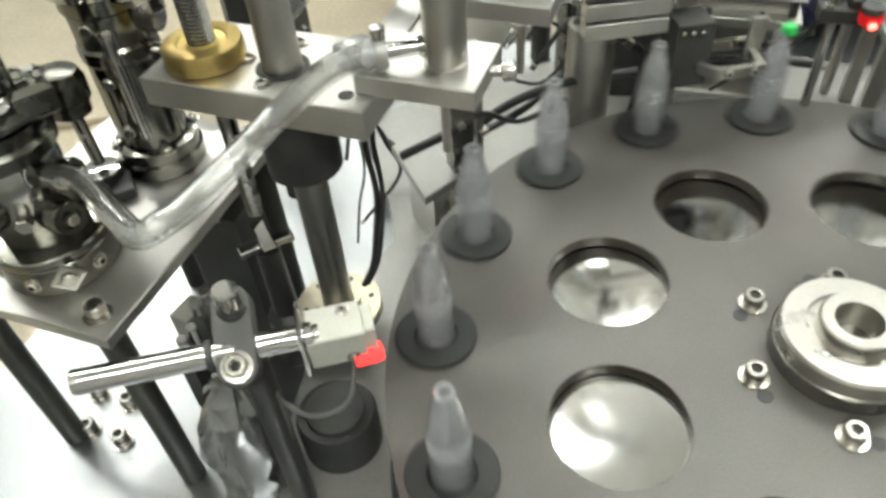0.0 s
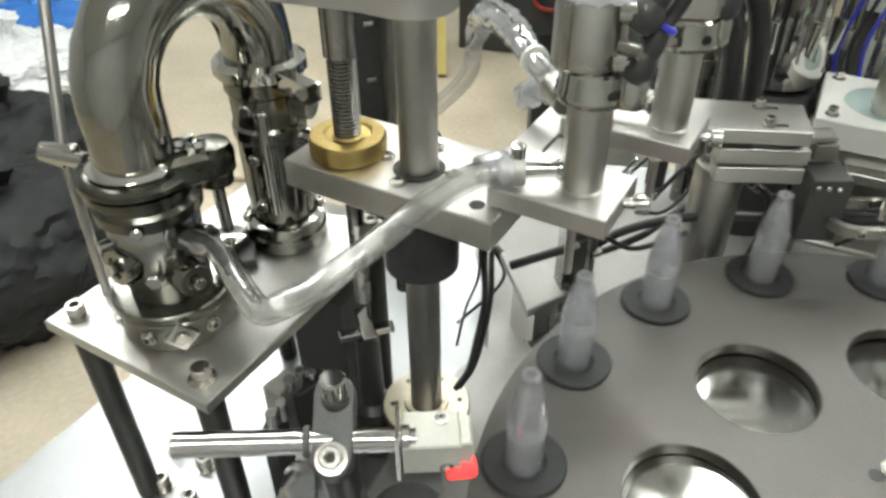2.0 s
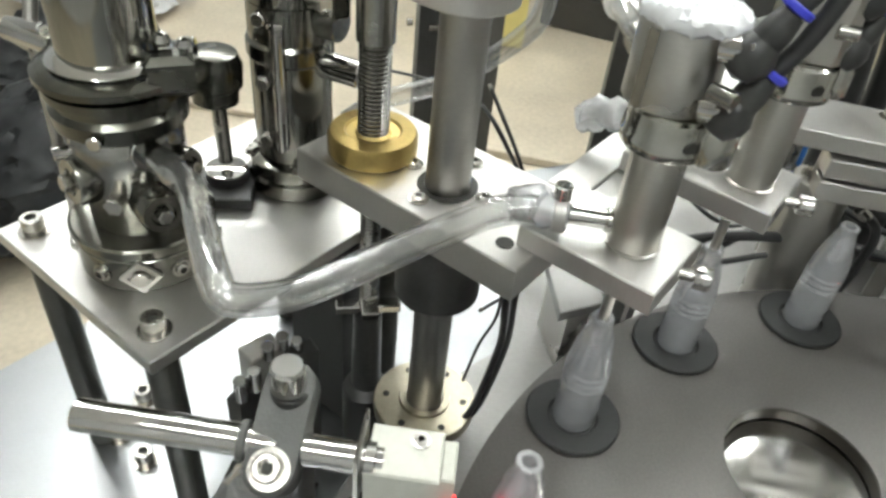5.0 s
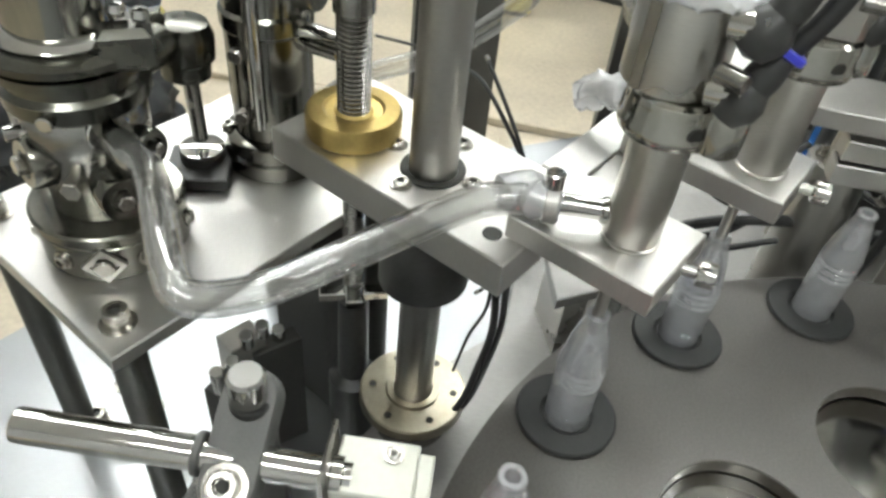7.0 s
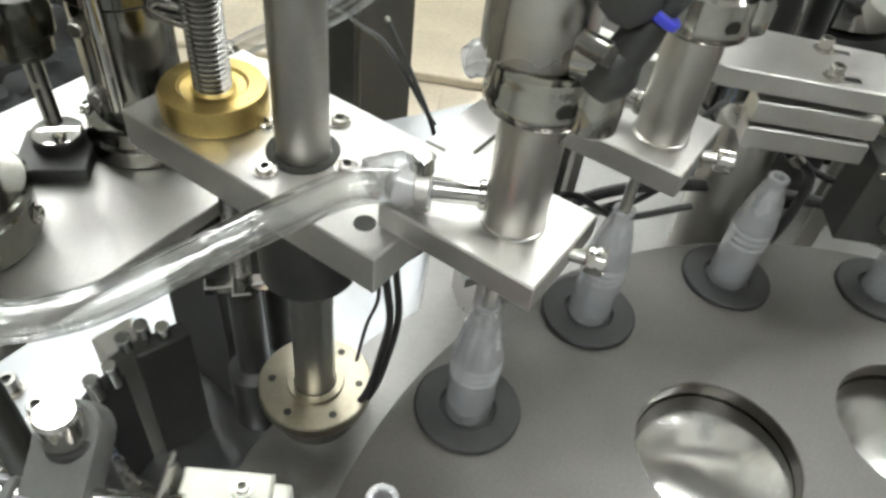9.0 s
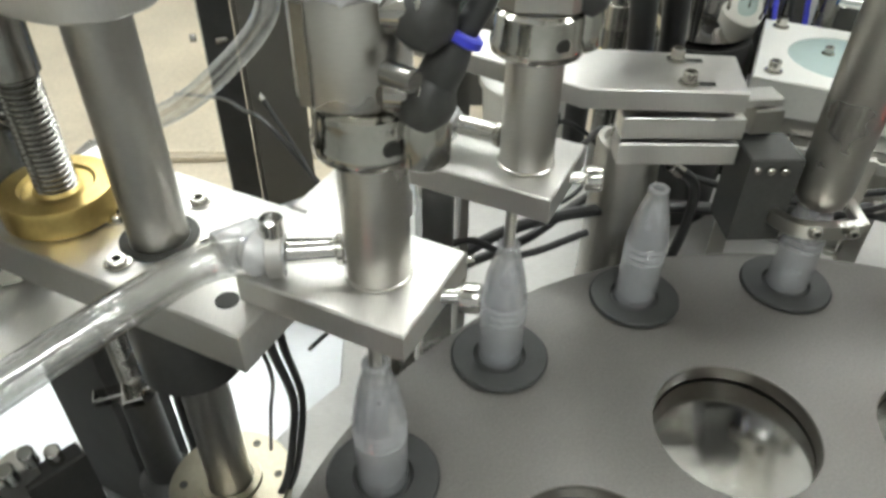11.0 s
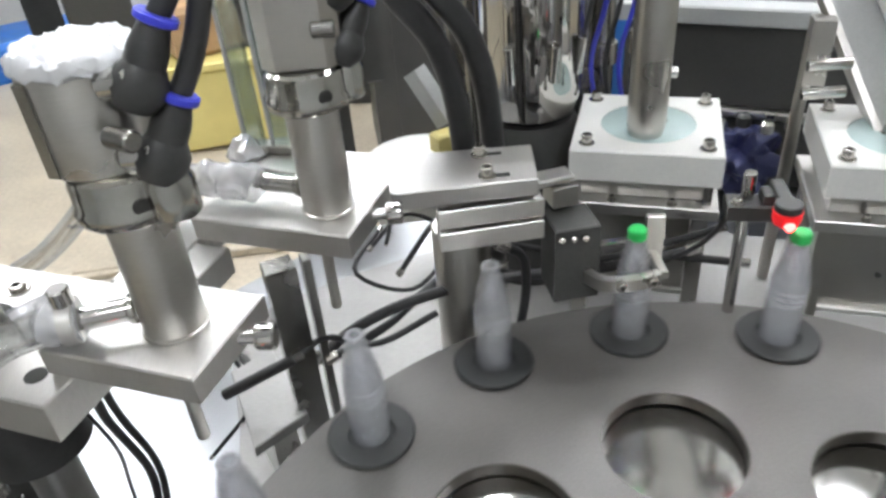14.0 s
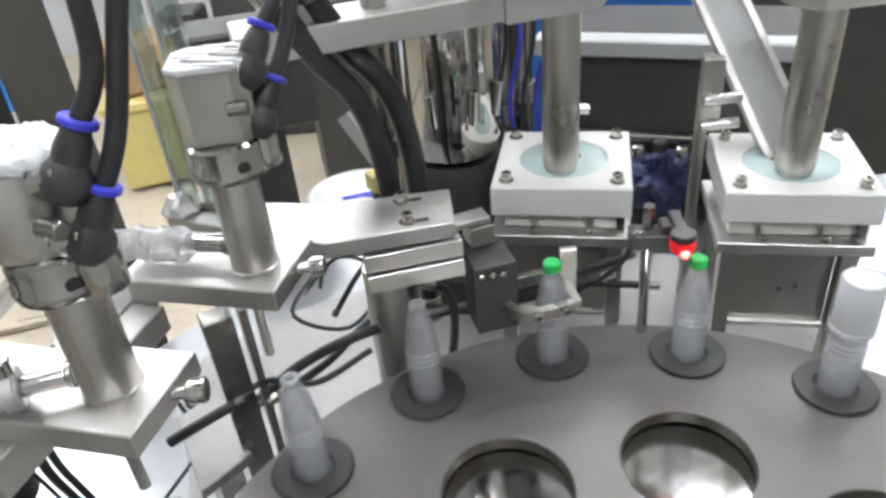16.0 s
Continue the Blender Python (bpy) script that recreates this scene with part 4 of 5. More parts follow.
# ---- fixed arm with gripper ----
def build_gripper():
    t = thing("gripper_unit", (-0.095, 0.275, -0.14), "flat steel arm carrying a small gripper on a round post", "gripper")
    part("arm", prism([(-0.0530, 0.2330), (-0.0495, 0.2760), (-0.1250, 0.2790), (-0.2260, 0.3150), (-0.2330, 0.2930), (-0.1320, 0.2310)], 0.1065, 0.1175), PLATE, t, "milled flat steel arm")
    for x, y in ((-0.081, 0.241), (-0.082, 0.268)):
        cap_screw("arm_screw", t, (x, y, 0.1176), 0.0036, 0.0065)
        part("arm_slot", box((x + 0.008, y, 0.1177), (0.010, 0.0035, 0.0004), 0, 0.0001), SOCKET, t)
    part("post", lathe((-0.0955, 0.2760, -0.1398), [(0.0185, 0), (0.0190, 0.001), (0.0190, 0.204), (0.0182, 0.2055), (0.0150, 0.2055), (0.0150, 0.1995), (0, 0.1995)], seg=44), STEEL, t, "round steel post")
    part("post_neck", rod((-0.0955, 0.2760, 0.060), (-0.0955, 0.2760, 0.1064), 0.0090, 30), STEEL, t)
    for z in (0.0945, 0.0795):
        part("slide_bar", box((-0.0800, 0.2440, z), (0.0620, 0.0150, 0.0125), 4), PLATE, t, "square steel slide bar")
    part("gripper_cylinder", box((-0.0800, 0.2550, 0.0870), (0.0560, 0.0070, 0.0300), 4), STEEL, t)
    part("arm_tip", box((-0.0420, 0.2560, 0.1040), (0.0260, 0.0140, 0.0050), 12), PLATE, t)
    part("tip_block", box((-0.0350, 0.2580, 0.0930), (0.0160, 0.0160, 0.0140), 12), STEEL, t)
    g = part("gripper_body", box((-0.0315, 0.2440, 0.0570), (0.0280, 0.0280, 0.0520), 6), ANODISED, t, "black anodised gripper body")
    for k in range(3):
        part("body_screw", rod((-0.040 + 0.007 * k, 0.2318, 0.0770), (-0.040 + 0.007 * k, 0.2270, 0.0770), 0.0022, 14), BOLT, g)
    # bent finger passing before the tube, with two bolts, and the plate behind it
    curve = spline([(-0.024, 0.2300, 0.0490), (-0.018, 0.2195, 0.0500), (-0.008, 0.2150, 0.0510), (0.004, 0.2150, 0.0515), (0.016, 0.2175, 0.0515)], 14)
    bm = bmesh.new()
    loops = []
    for i, p in enumerate(curve):
        d = (curve[min(i + 1, 14)] - curve[max(i - 1, 0)]).normalized()
        w = d.cross(UP).normalized() * 0.0028
        loops.append([p - w - UP * 0.0040, p + w - UP * 0.0040, p + w + UP * 0.0040, p - w + UP * 0.0040])
    rings(bm, loops)
    f = part("front_finger", bm, STEEL, t, "bent steel gripper finger")
    for x, y in ((-0.0085, 0.2120), (0.0105, 0.2135)):
        cap_screw("finger_screw", f, (x, y, 0.0520), 0.0026, 0.0040, Vector((0, -1, 0.25)))
    r = part("rear_finger", box((0.0, 0.2560, 0.0500), (0.0440, 0.0050, 0.0090), 4), POLISH, t, "polished rear finger")
    part("stop_plate", box((0.0215, 0.2460, 0.0600), (0.0110, 0.0050, 0.0340), -8), STEEL, r, "upright steel stop plate")
    part("tie_bar", box((0.0200, 0.2330, 0.0500), (0.0060, 0.0260, 0.0060), 0), STEEL, r)


build_gripper()


# ---- cap feed blocks ----
BYAW = -19.5


def build_cap_block():
    c = Vector((0.0625, 0.3885, 0.0045))
    t = thing("cap_feed_block", (c.x, c.y, -0.1355), "white nylon cap feed block on a steel riser", "feed block", "cap feed blocks")
    R = Matrix.Rotation(radians(BYAW), 4, "Z")

    def at(x, y, z):
        return c + R @ Vector((x, y, 0)) + UP * z
    bm = bmesh.new()
    n = 48
    outer = []
    sx, sy = 0.0545, 0.0535
    for i in range(n):
        a = 2 * math.pi * i / n
        m = max(abs(math.cos(a)), abs(math.sin(a)))
        outer.append((math.cos(a) / m * sx, math.sin(a) / m * sy))
    inner = [(0.036 * math.cos(2 * math.pi * i / n), 0.036 * math.sin(2 * math.pi * i / n)) for i in range(n)]
    k = 0.985
    rings(bm, [[at(x * k, y * k, 0.040) for x, y in outer], [at(x, y, 0.041) for x, y in outer], [at(x, y, 0.064) for x, y in outer], [at(x * k, y * k, 0.065) for x, y in outer], [at(x, y, 0.065) for x, y in inner], [at(x, y, 0.0632) for x, y in inner]])
    blk = part("block", bm, WHITE, t, "white nylon block")
    part("insert", lathe(at(0, 0, 0.0634), [(0.0356, 0), (0.0356, 0.0010), (0.0350, 0.0013)], seg=48), MINT, t, "pale mint round insert")
    for x in (-0.043, 0.043):
        for y in (-0.041, 0.041):
            cap_screw("block_screw", t, at(x, y, 0.0651), 0.0040, 0.0075)
    for x in (-0.010, 0.010):
        cap_screw("insert_screw", t, at(x, 0.004, 0.0648), 0.0030, 0.0055)
    part("riser", box(at(0, 0.004, 0.0305), (0.092, 0.086, 0.0185), BYAW), STEEL, t, "steel riser box")
    part("rear_pillar", box(at(0.047, -0.036, 0.030), (0.006, 0.02, 0.0185), BYAW), DARKSTEEL, t)
    part("base_plate", box(at(0, 0, 0.0160), (0.112, 0.104, 0.0095), BYAW), PLATE, t, "milled steel base plate")
    for x in (-0.022, 0.022):
        cap_screw("base_screw", t, at(x, -0.047, 0.0209), 0.0026, 0.0045)
    part("skirt_panel", box(at(0, -0.030, -0.030), (0.075, 0.003, 0.080), BYAW), STEEL, t, "dull steel skirt under the base plate")
    part("skirt_rail", box(at(0, -0.034, -0.068), (0.100, 0.005, 0.005), BYAW), PLATE, t)
    for x in (-0.044, 0.044):
        for y in (-0.038, 0.038):
            part("leg", box(at(x, y, -0.0667), (0.012, 0.012, 0.1550), BYAW), STEEL, t)
    part("rear_clamp", rod(at(-0.01, 0.058, 0.085), at(0.02, 0.060, 0.083), 0.0050, 20), CHROME, t)
    return t


BLOCK = build_cap_block()


def build_capping_head():
    """A hollow steel pick-up column hanging from a bent arm; its origin is the column's foot."""
    t = thing("capping_head", (0, 0, 0), "brushed steel pick-up column hanging from a flat arm", "capping head", "capping heads")
    part("pick_up_column", lathe((0, 0, 0), [(0.0085, 0), (0.0110, 0.0006), (0.0132, 0.004), (0.0141, 0.010), (0.0143, 0.014), (0.0143, 0.132), (0.0070, 0.132), (0.0068, 0.010), (0.0068, 0)], seg=48, closed=True), STEEL, t, "brushed steel column")
    part("arm", prism([(-0.0530, 0.024), (-0.230, 0.024), (-0.230, -0.022), (-0.0530, -0.022)], 0.1345, 0.1530), PLATE, t, "flat steel arm")
    part("arm_end", prism([(0.030, -0.012), (0.030, 0.016), (0.018, 0.029), (-0.0525, 0.029), (-0.0525, -0.024), (0.016, -0.024)], 0.1322, 0.1545), PLATE, t, "chamfered steel end block")
    hex_bolt("arm_nut", t, (0.004, 0.0, 0.1546), 0.0075, 0.0075)
    part("arm_post", rod((-0.185, 0, 0.1532), (-0.185, 0, 0.24), 0.017, 36), STEEL, t)
    part("arm_post", rod((-0.135, 0.004, 0.1532), (-0.135, 0.004, 0.20), 0.009, 30), STEEL, t)
    return t


CAPPER = build_capping_head()
CAPPER2 = copy_thing(CAPPER, pose(0, 0, Z0))
BLOCK2 = copy_thing(BLOCK, pose(BLOCK.location.x + SECOND.x, BLOCK.location.y + SECOND.y, BLOCK.location.z))
BLOCK2["label"] = "white nylon feed block beside the slanting chute"


def build_red_sensor():
    t = thing("cap_sensor", (0.079, 0.246, -0.14), "black cap sensor with glowing red light on a rod", "sensor")
    part("rod", rod((0.079, 0.246, -0.1398), (0.076, 0.246, 0.100), 0.0038, 20), CHROME, t, "chromed upright rod")
    part("clamp", box((0.078, 0.2425, 0.0770), (0.030, 0.016, 0.011), -14), BLACK, t, "black rod clamp")
    cap_screw("clamp_screw", t, (0.0680, 0.2405, 0.0826), 0.0028, 0.0035)
    part("sensor_arm", box((0.0912, 0.2340, 0.0890), (0.008, 0.030, 0.006), -12), BLACK, t)
    part("arm_link", box((0.0885, 0.2400, 0.0840), (0.012, 0.012, 0.010), -12), BLACK, t)
    part("sensor_barrel", rod((0.0880, 0.2200, 0.0875), (0.0880, 0.2200, 0.0925), 0.0078, 26), BLACK, t, "black sensor barrel")
    part("red_lens", lathe((0.0880, 0.2195, 0.0772), [(0, 0), (0.0045, 0.0004), (0.0072, 0.0024), (0.0082, 0.0055), (0.0082, 0.0102)], seg=30), REDLENS, t, "dark red lens dome")
    part("red_light", lathe((0.0865, 0.2122, 0.0815), [(0, -0.0030), (0.0022, -0.0022), (0.0032, 0), (0.0022, 0.0022), (0, 0.0030)], seg=20), SPARK, t, "glowing red diode")
    cab = spline([(0.0670, 0.245, 0.074), (0.064, 0.256, 0.052), (0.056, 0.270, 0.030), (0.045, 0.285, 0.012), (0.02, 0.30, -0.02)], 20)
    part("cable", sweep(cab, 0.0019, 10), RUBBER, t)


build_red_sensor()


# ---- hoses and cables of the machine ----
def hose_thing(name, pts, r, mat, label, category="hose", group="", n=28, hollow=0.0, seg=14):
    path = spline(pts, n)
    t = thing(name, path[0], label, category, group)
    part("line", sweep(path, r, seg, hollow=hollow), mat, t)
    for i, j in ((0, 1), (-1, -2)):
        d = (path[j] - path[i]).normalized()
        part("ferrule", rod(path[i], path[i] + d * r * 3, r * 1.25, seg), BOLT, t, "metal end ferrule")
    return t


def build_hoses():
    black = "black rubber air hose"
    for at, side in ((S3, -ER), (S2, (-ER * 0.85 + ET * 0.5).normalized())):
        d = (UP * 0.85 + side * 0.35 + ET * 0.3).normalized()
        for k, z in ((0, 0.212), (1, 0.189)):
            a = Vector((at.x, at.y, z)) + side * 0.0225 + ET * 0.004 + d * 0.011
            bow = side * (0.012 + 0.006 * k) + ET * (0.012 + 0.010 * k)
            path = spline([a, a + d * 0.025, a + UP * 0.07 + bow, a + UP * 0.14 + bow * 1.6 + ET * 0.02, a + UP * 0.24 + bow * 1.4 + ET * 0.06], 26)
            part("air_hose", sweep(path, 0.0035, 14), RUBBER, HEAD, black)
    # clear hose arching from the first cylinder to the rear pump, wrapped at its top
    arch = [(-0.226, 0.101, 0.193), (-0.244, 0.142, 0.198), (-0.261, 0.196, 0.197), (-0.279, 0.238, 0.188), (-0.2865, 0.25, 0.165), (-0.291, 0.25, 0.14), (-0.313, 0.25, 0.1145), (-0.343, 0.248, 0.09), (-0.381, 0.242, 0.072), (-0.403, 0.23, 0.056)]
    hose_thing("clear_hose", arch, 0.0062, HOSE, "clear silicone hose arching over behind the cylinders", n=48, seg=18)
    t = thing("wrapped_joint", (-0.27, 0.19, 0.19), "hose joint wrapped in crumpled clear plastic", "hose joint")
    bm = sweep(spline(arch[1:5], 26), [0.0066 + 0.0030 * math.sin(math.pi * i / 26) for i in range(27)], 18)
    for v in bm.verts:
        v.co += Vector((noise.noise(v.co * 170), noise.noise(v.co * 170 + UP), noise.noise(v.co * 170 + UP * 2))) * 0.0026
    part("wrap", bm, WRAP, t, "crumpled clear wrap")
    for k in (1, 3):
        p, d = Vector(arch[k]), (Vector(arch[k + 1]) - Vector(arch[k - 1])).normalized()
        part("tie", lathe(p - d * 0.0015, [(0.0066, 0), (0.0080, 0.0003), (0.0080, 0.0027), (0.0066, 0.003)], d, 22), WHITE, t, "white tie round the hose")
    # cable loop from the lifting plate to the column
    for pts, r in (([U(0.280, -0.004, 0.080), U(0.289, 0.003, 0.05), U(0.294, 0.016, 0.0), U(0.298, 0.014, -0.035), U(0.300, 0.006, -0.060), U(0.306, -0.002, -0.076)], 0.0021), ([U(0.278, -0.001, 0.080), U(0.286, 0.007, 0.05), U(0.291, 0.019, 0.002), U(0.295, 0.017, -0.035), U(0.298, 0.010, -0.060), U(0.305, 0.002, -0.078)], 0.0018), ([U(0.286, -0.010, 0.080), U(0.293, 0.004, 0.03), U(0.306, 0.012, -0.01), U(0.314, 0.014, -0.05)], 0.0009)):
        part("cable_loop", sweep(spline(pts, 28), r, 12), RUBBER, HEAD, "black cable hanging from the lifting plate")
    # black pencil sensors under the nozzle plates
    for k, (a, b) in enumerate((((-0.2690, 0.3150, -0.0600), (-0.2160, 0.2520, -0.0740)), ((-0.252, 0.212, 0.000), (-0.206, 0.218, 0.018)))):
        s = thing("pencil_sensor", b, "thin black pencil sensor with cable", "sensor", "pencil sensors")
        a, b = Vector(a), Vector(b)
        part("barrel", rod(a, b, 0.0036, 18), BLACK, s)
        part("tip", rod(b, b + (b - a).normalized() * 0.006, 0.0024, 16), STEEL, s)
        if k == 0:
            part("cable", sweep(spline([a, a + Vector((-0.012, 0.004, 0.02)), a + Vector((-0.03, 0.0, 0.024)), a + Vector((-0.04, -0.01, -0.01))], 16), 0.0018, 8), RUBBER, s)
        else:
            part("cable", sweep(spline([b, b + Vector((0.02, 0.012, 0.004)), b + Vector((0.05, 0.02, -0.012)), b + Vector((0.09, 0.03, 0.0))], 16), 0.0022, 8), RUBBER, s)
    # cable runs behind the turntable
    lines = [
        [(-0.20, 0.232, 0.000), (-0.165, 0.252, 0.012), (-0.120, 0.262, 0.022), (-0.06, 0.275, 0.020), (0.0, 0.285, 0.012), (0.07, 0.282, 0.022)],
        [(-0.19, 0.228, 0.004), (-0.150, 0.255, 0.006), (-0.100, 0.300, 0.012), (-0.04, 0.292, 0.006), (0.02, 0.290, 0.018), (0.10, 0.270, 0.014)],
        [(-0.10, 0.310, 0.05), (-0.065, 0.305, 0.03), (-0.02, 0.288, 0.026), (0.04, 0.282, 0.030), (0.075, 0.262, 0.052)],
        [(-0.075, 0.258, 0.06), (-0.058, 0.262, 0.045), (-0.055, 0.266, 0.015), (-0.060, 0.270, -0.03)],
        [(-0.16, 0.31, 0.03), (-0.13, 0.33, 0.045), (-0.10, 0.33, 0.02), (-0.13, 0.30, 0.0), (-0.17, 0.30, 0.02), (-0.15, 0.34, 0.03)],
        [(-0.175, 0.29, 0.10), (-0.155, 0.265, 0.10), (-0.14, 0.262, 0.085), (-0.145, 0.285, 0.05)],
        [(-0.14, 0.29, 0.02), (-0.115, 0.30, 0.05), (-0.10, 0.33, 0.04), (-0.08, 0.36, 0.0)],
    ]
    radii = [0.0038, 0.0030, 0.0024, 0.0032, 0.0016, 0.0012, 0.0020]
    for pts, r in zip(lines, radii):
        hose_thing("machine_cable", pts, r, RUBBER, "black cable lying behind the turntable", "cable", "cables", seg=10)
    hose_thing("thin_cable", [(-0.52, 0.62, -0.10), (-0.43, 0.52, -0.05), (-0.37, 0.41, 0.00), (-0.33, 0.35, 0.02), (-0.29, 0.34, -0.03)], 0.0018, RUBBER, "thin dark cable hanging behind the posts", "cable", seg=8)
    hose_thing("thin_cable", [(-0.33, 0.34, 0.05), (-0.29, 0.31, 0.00), (-0.27, 0.30, -0.05), (-0.26, 0.29, -0.08), (-0.30, 0.27, -0.12)], 0.0016, RUBBER, "thin dark cable over the table", "cable", seg=8)
    # thick black hoses dropping behind the gripper arm
    for dx, dy in ((0, 0), (0.022, 0.012)):
        hose_thing("air_hose", [(-0.150 + dx, 0.31 + dy, 0.26), (-0.125 + dx, 0.325 + dy, 0.205), (-0.100 + dx, 0.338 + dy, 0.165), (-0.088 + dx, 0.343 + dy, 0.120), (-0.084 + dx, 0.346 + dy, 0.05), (-0.086 + dx, 0.350 + dy, -0.05)], 0.0085, RUBBER, "thick black air hose behind the gripper arm", "hose", "air hoses")


build_hoses()


# ---- posts and blocks between table and heads ----
def build_posts():
    t = thing("bracket_post", (-0.205, 0.228, -0.14), "dark square steel bracket post behind the turntable", "post", "bracket posts")
    part("bar", box((-0.205, 0.228, -0.029), (0.018, 0.016, 0.221), 20), DARKSTEEL, t)
    part("edge_strip", box((-0.190, 0.2335, -0.029), (0.005, 0.010, 0.221), 20), RODSTEEL, t)
    for x, y, w, top in ((-0.405, 0.610, 0.056, 0.75), (-0.452, 0.600, 0.030, 0.75)):
        c = thing("black_column", (x, y, -1.0), "tall dark square column standing on the floor", "column", "black columns")
        part("shaft", box((x, y, (top - 1.0) / 2), (w, w, top + 0.999), 25, 0.003), COLUMN if w > 0.04 else BLACK, c)
        for k in range(3):
            part("side_screw", rod((x - w * 0.6, y - w * 0.4, -0.02 + 0.07 * k), (x - w * 0.78, y - w * 0.5, -0.02 + 0.07 * k), 0.004, 12), BOLT, c)
    u = thing("valve_island", U(0.43, -0.03, -0.14), "black solenoid valve block under the pump stand", "valve block")
    part("body", box(U(0.420, 0.006, -0.066), (0.034, 0.050, 0.147), 67), ANODISED, u)
    part("fin", box(U(0.402, -0.048, -0.0900), (0.030, 0.012, 0.0990), 50), ANODISED, u, "black valve fin")
    part("fin", box(U(0.408, -0.080, -0.0950), (0.026, 0.010, 0.0890), 80), ANODISED, u)
    part("pale_block", box(U(0.412, -0.064, -0.0850), (0.022, 0.016, 0.1090), 60), PLATE, u, "bright steel block between the fins")
    for k in range(5):
        part("silver_lug", box(U(0.410 + 0.016 * (k % 2), -0.012 + 0.009 * k, 0.0115), (0.010, 0.009, 0.008), 30 * k), CHROME, u)
        part("air_nipple", rod(U(0.403, -0.088 + 0.011 * k, -0.0505 if k in (0, 1, 4) else -0.0304), U(0.400, -0.090 + 0.011 * k, -0.030 if k in (0, 1, 4) else -0.018), 0.0040, 14), CHROME, u)
    e = U(0.378, -0.006)
    part("screw_foot", lathe((e.x, e.y, -0.1398), [(0.016, 0), (0.016, 0.05), (0.010, 0.055), (0.009, 0.122)], seg=30), BLACK, u)
    part("butterfly", box((e.x, e.y, -0.014), (0.040, 0.008, 0.006), 25), CHROME, u)
    part("butterfly", box((e.x, e.y, -0.007), (0.010, 0.034, 0.006), 25), CHROME, u)
    # crumpled clear wrap beside the sensor post
    w = thing("plastic_wrap", (-0.356, 0.0, -0.14), "crumpled clear plastic wrap around a cable bundle", "plastic wrap")
    bm = lathe((-0.356, 0.0, -0.139), [(0.020, 0), (0.024, 0.03), (0.022, 0.07), (0.025, 0.10), (0.018, 0.135), (0.006, 0.15), (0, 0.151)], Vector((0.02, 0.02, 1)), 44)
    bmesh.ops.subdivide_edges(bm, edges=bm.edges[:], cuts=2)
    for v in bm.verts:
        q = v.co * 95
        v.co += Vector((noise.noise(q), noise.noise(q + UP * 7), noise.noise(q + UP * 3))) * 0.009
    part("film", bm, WRAP, w)
    part("bundle", sweep(spline([(-0.352, 0.0, -0.139), (-0.36, 0.004, -0.08), (-0.352, -0.002, -0.03), (-0.356, 0.0, 0.0)], 12), 0.010, 12), RUBBER, w)
    g = thing("drive_housing", (-0.303, 0.026, -0.14), "black round drive housing standing on the table", "housing")
    part("shell", lathe((-0.303, 0.026, -0.1398), [(0.026, 0), (0.027, 0.001), (0.027, 0.074), (0.025, 0.0775), (0.020, 0.0780)], seg=44), BLACK, g)
    part("cover", lathe((-0.303, 0.026, -0.0616), [(0.0195, 0), (0.0195, 0.003), (0.018, 0.004)], seg=40), ANODISED, g)
    # a bright angle block on the table by the rim
    b = thing("angle_block", (-0.225, 0.195, -0.14), "bright steel angle block beside the turntable rim", "block")
    part("top", prism([(-0.262, 0.262), (-0.236, 0.282), (-0.205, 0.215), (-0.236, 0.190)], -0.034, -0.026), DECK, b)
    part("web", prism([(-0.250, 0.248), (-0.238, 0.258), (-0.216, 0.220), (-0.230, 0.208)], -0.1398, -0.0342), STEEL, b)
    d = thing("rim_guard", (-0.30, 0.20, -0.14), "pale steel deck plate outside the turntable rim, widened over table glare", "deck plate")
    # the part beyond radius 0.345 is added, to cover the table's bright glare
    pts = [station(k / 4, 0.270) for k in range(-8, 18)] + [station(k / 4, 0.345 + 0.155 * (1 - ease((k - 6) / 3))) for k in range(17, -9, -1)]
    bm = prism([(p.x, p.y) for p in pts], -0.102, -0.096)
    part("deck", bm, DECK, d)
    for k in (0, 2, 4):
        p = station(k, 0.31)
        part("stay", rod((p.x, p.y, -0.1398), (p.x, p.y, -0.1022), 0.007, 16), STEEL, d)
    for k in range(4):
        p = U(0.47 + 0.015 * k, -0.125 + 0.03 * (k % 2))
        s = thing("table_bolt", (p.x, p.y, -0.14), "steel socket screw standing in the table", "bolt", "table bolts")
        cap_screw("screw", s, (p.x, p.y, -0.1398), 0.006, 0.012)


build_posts()


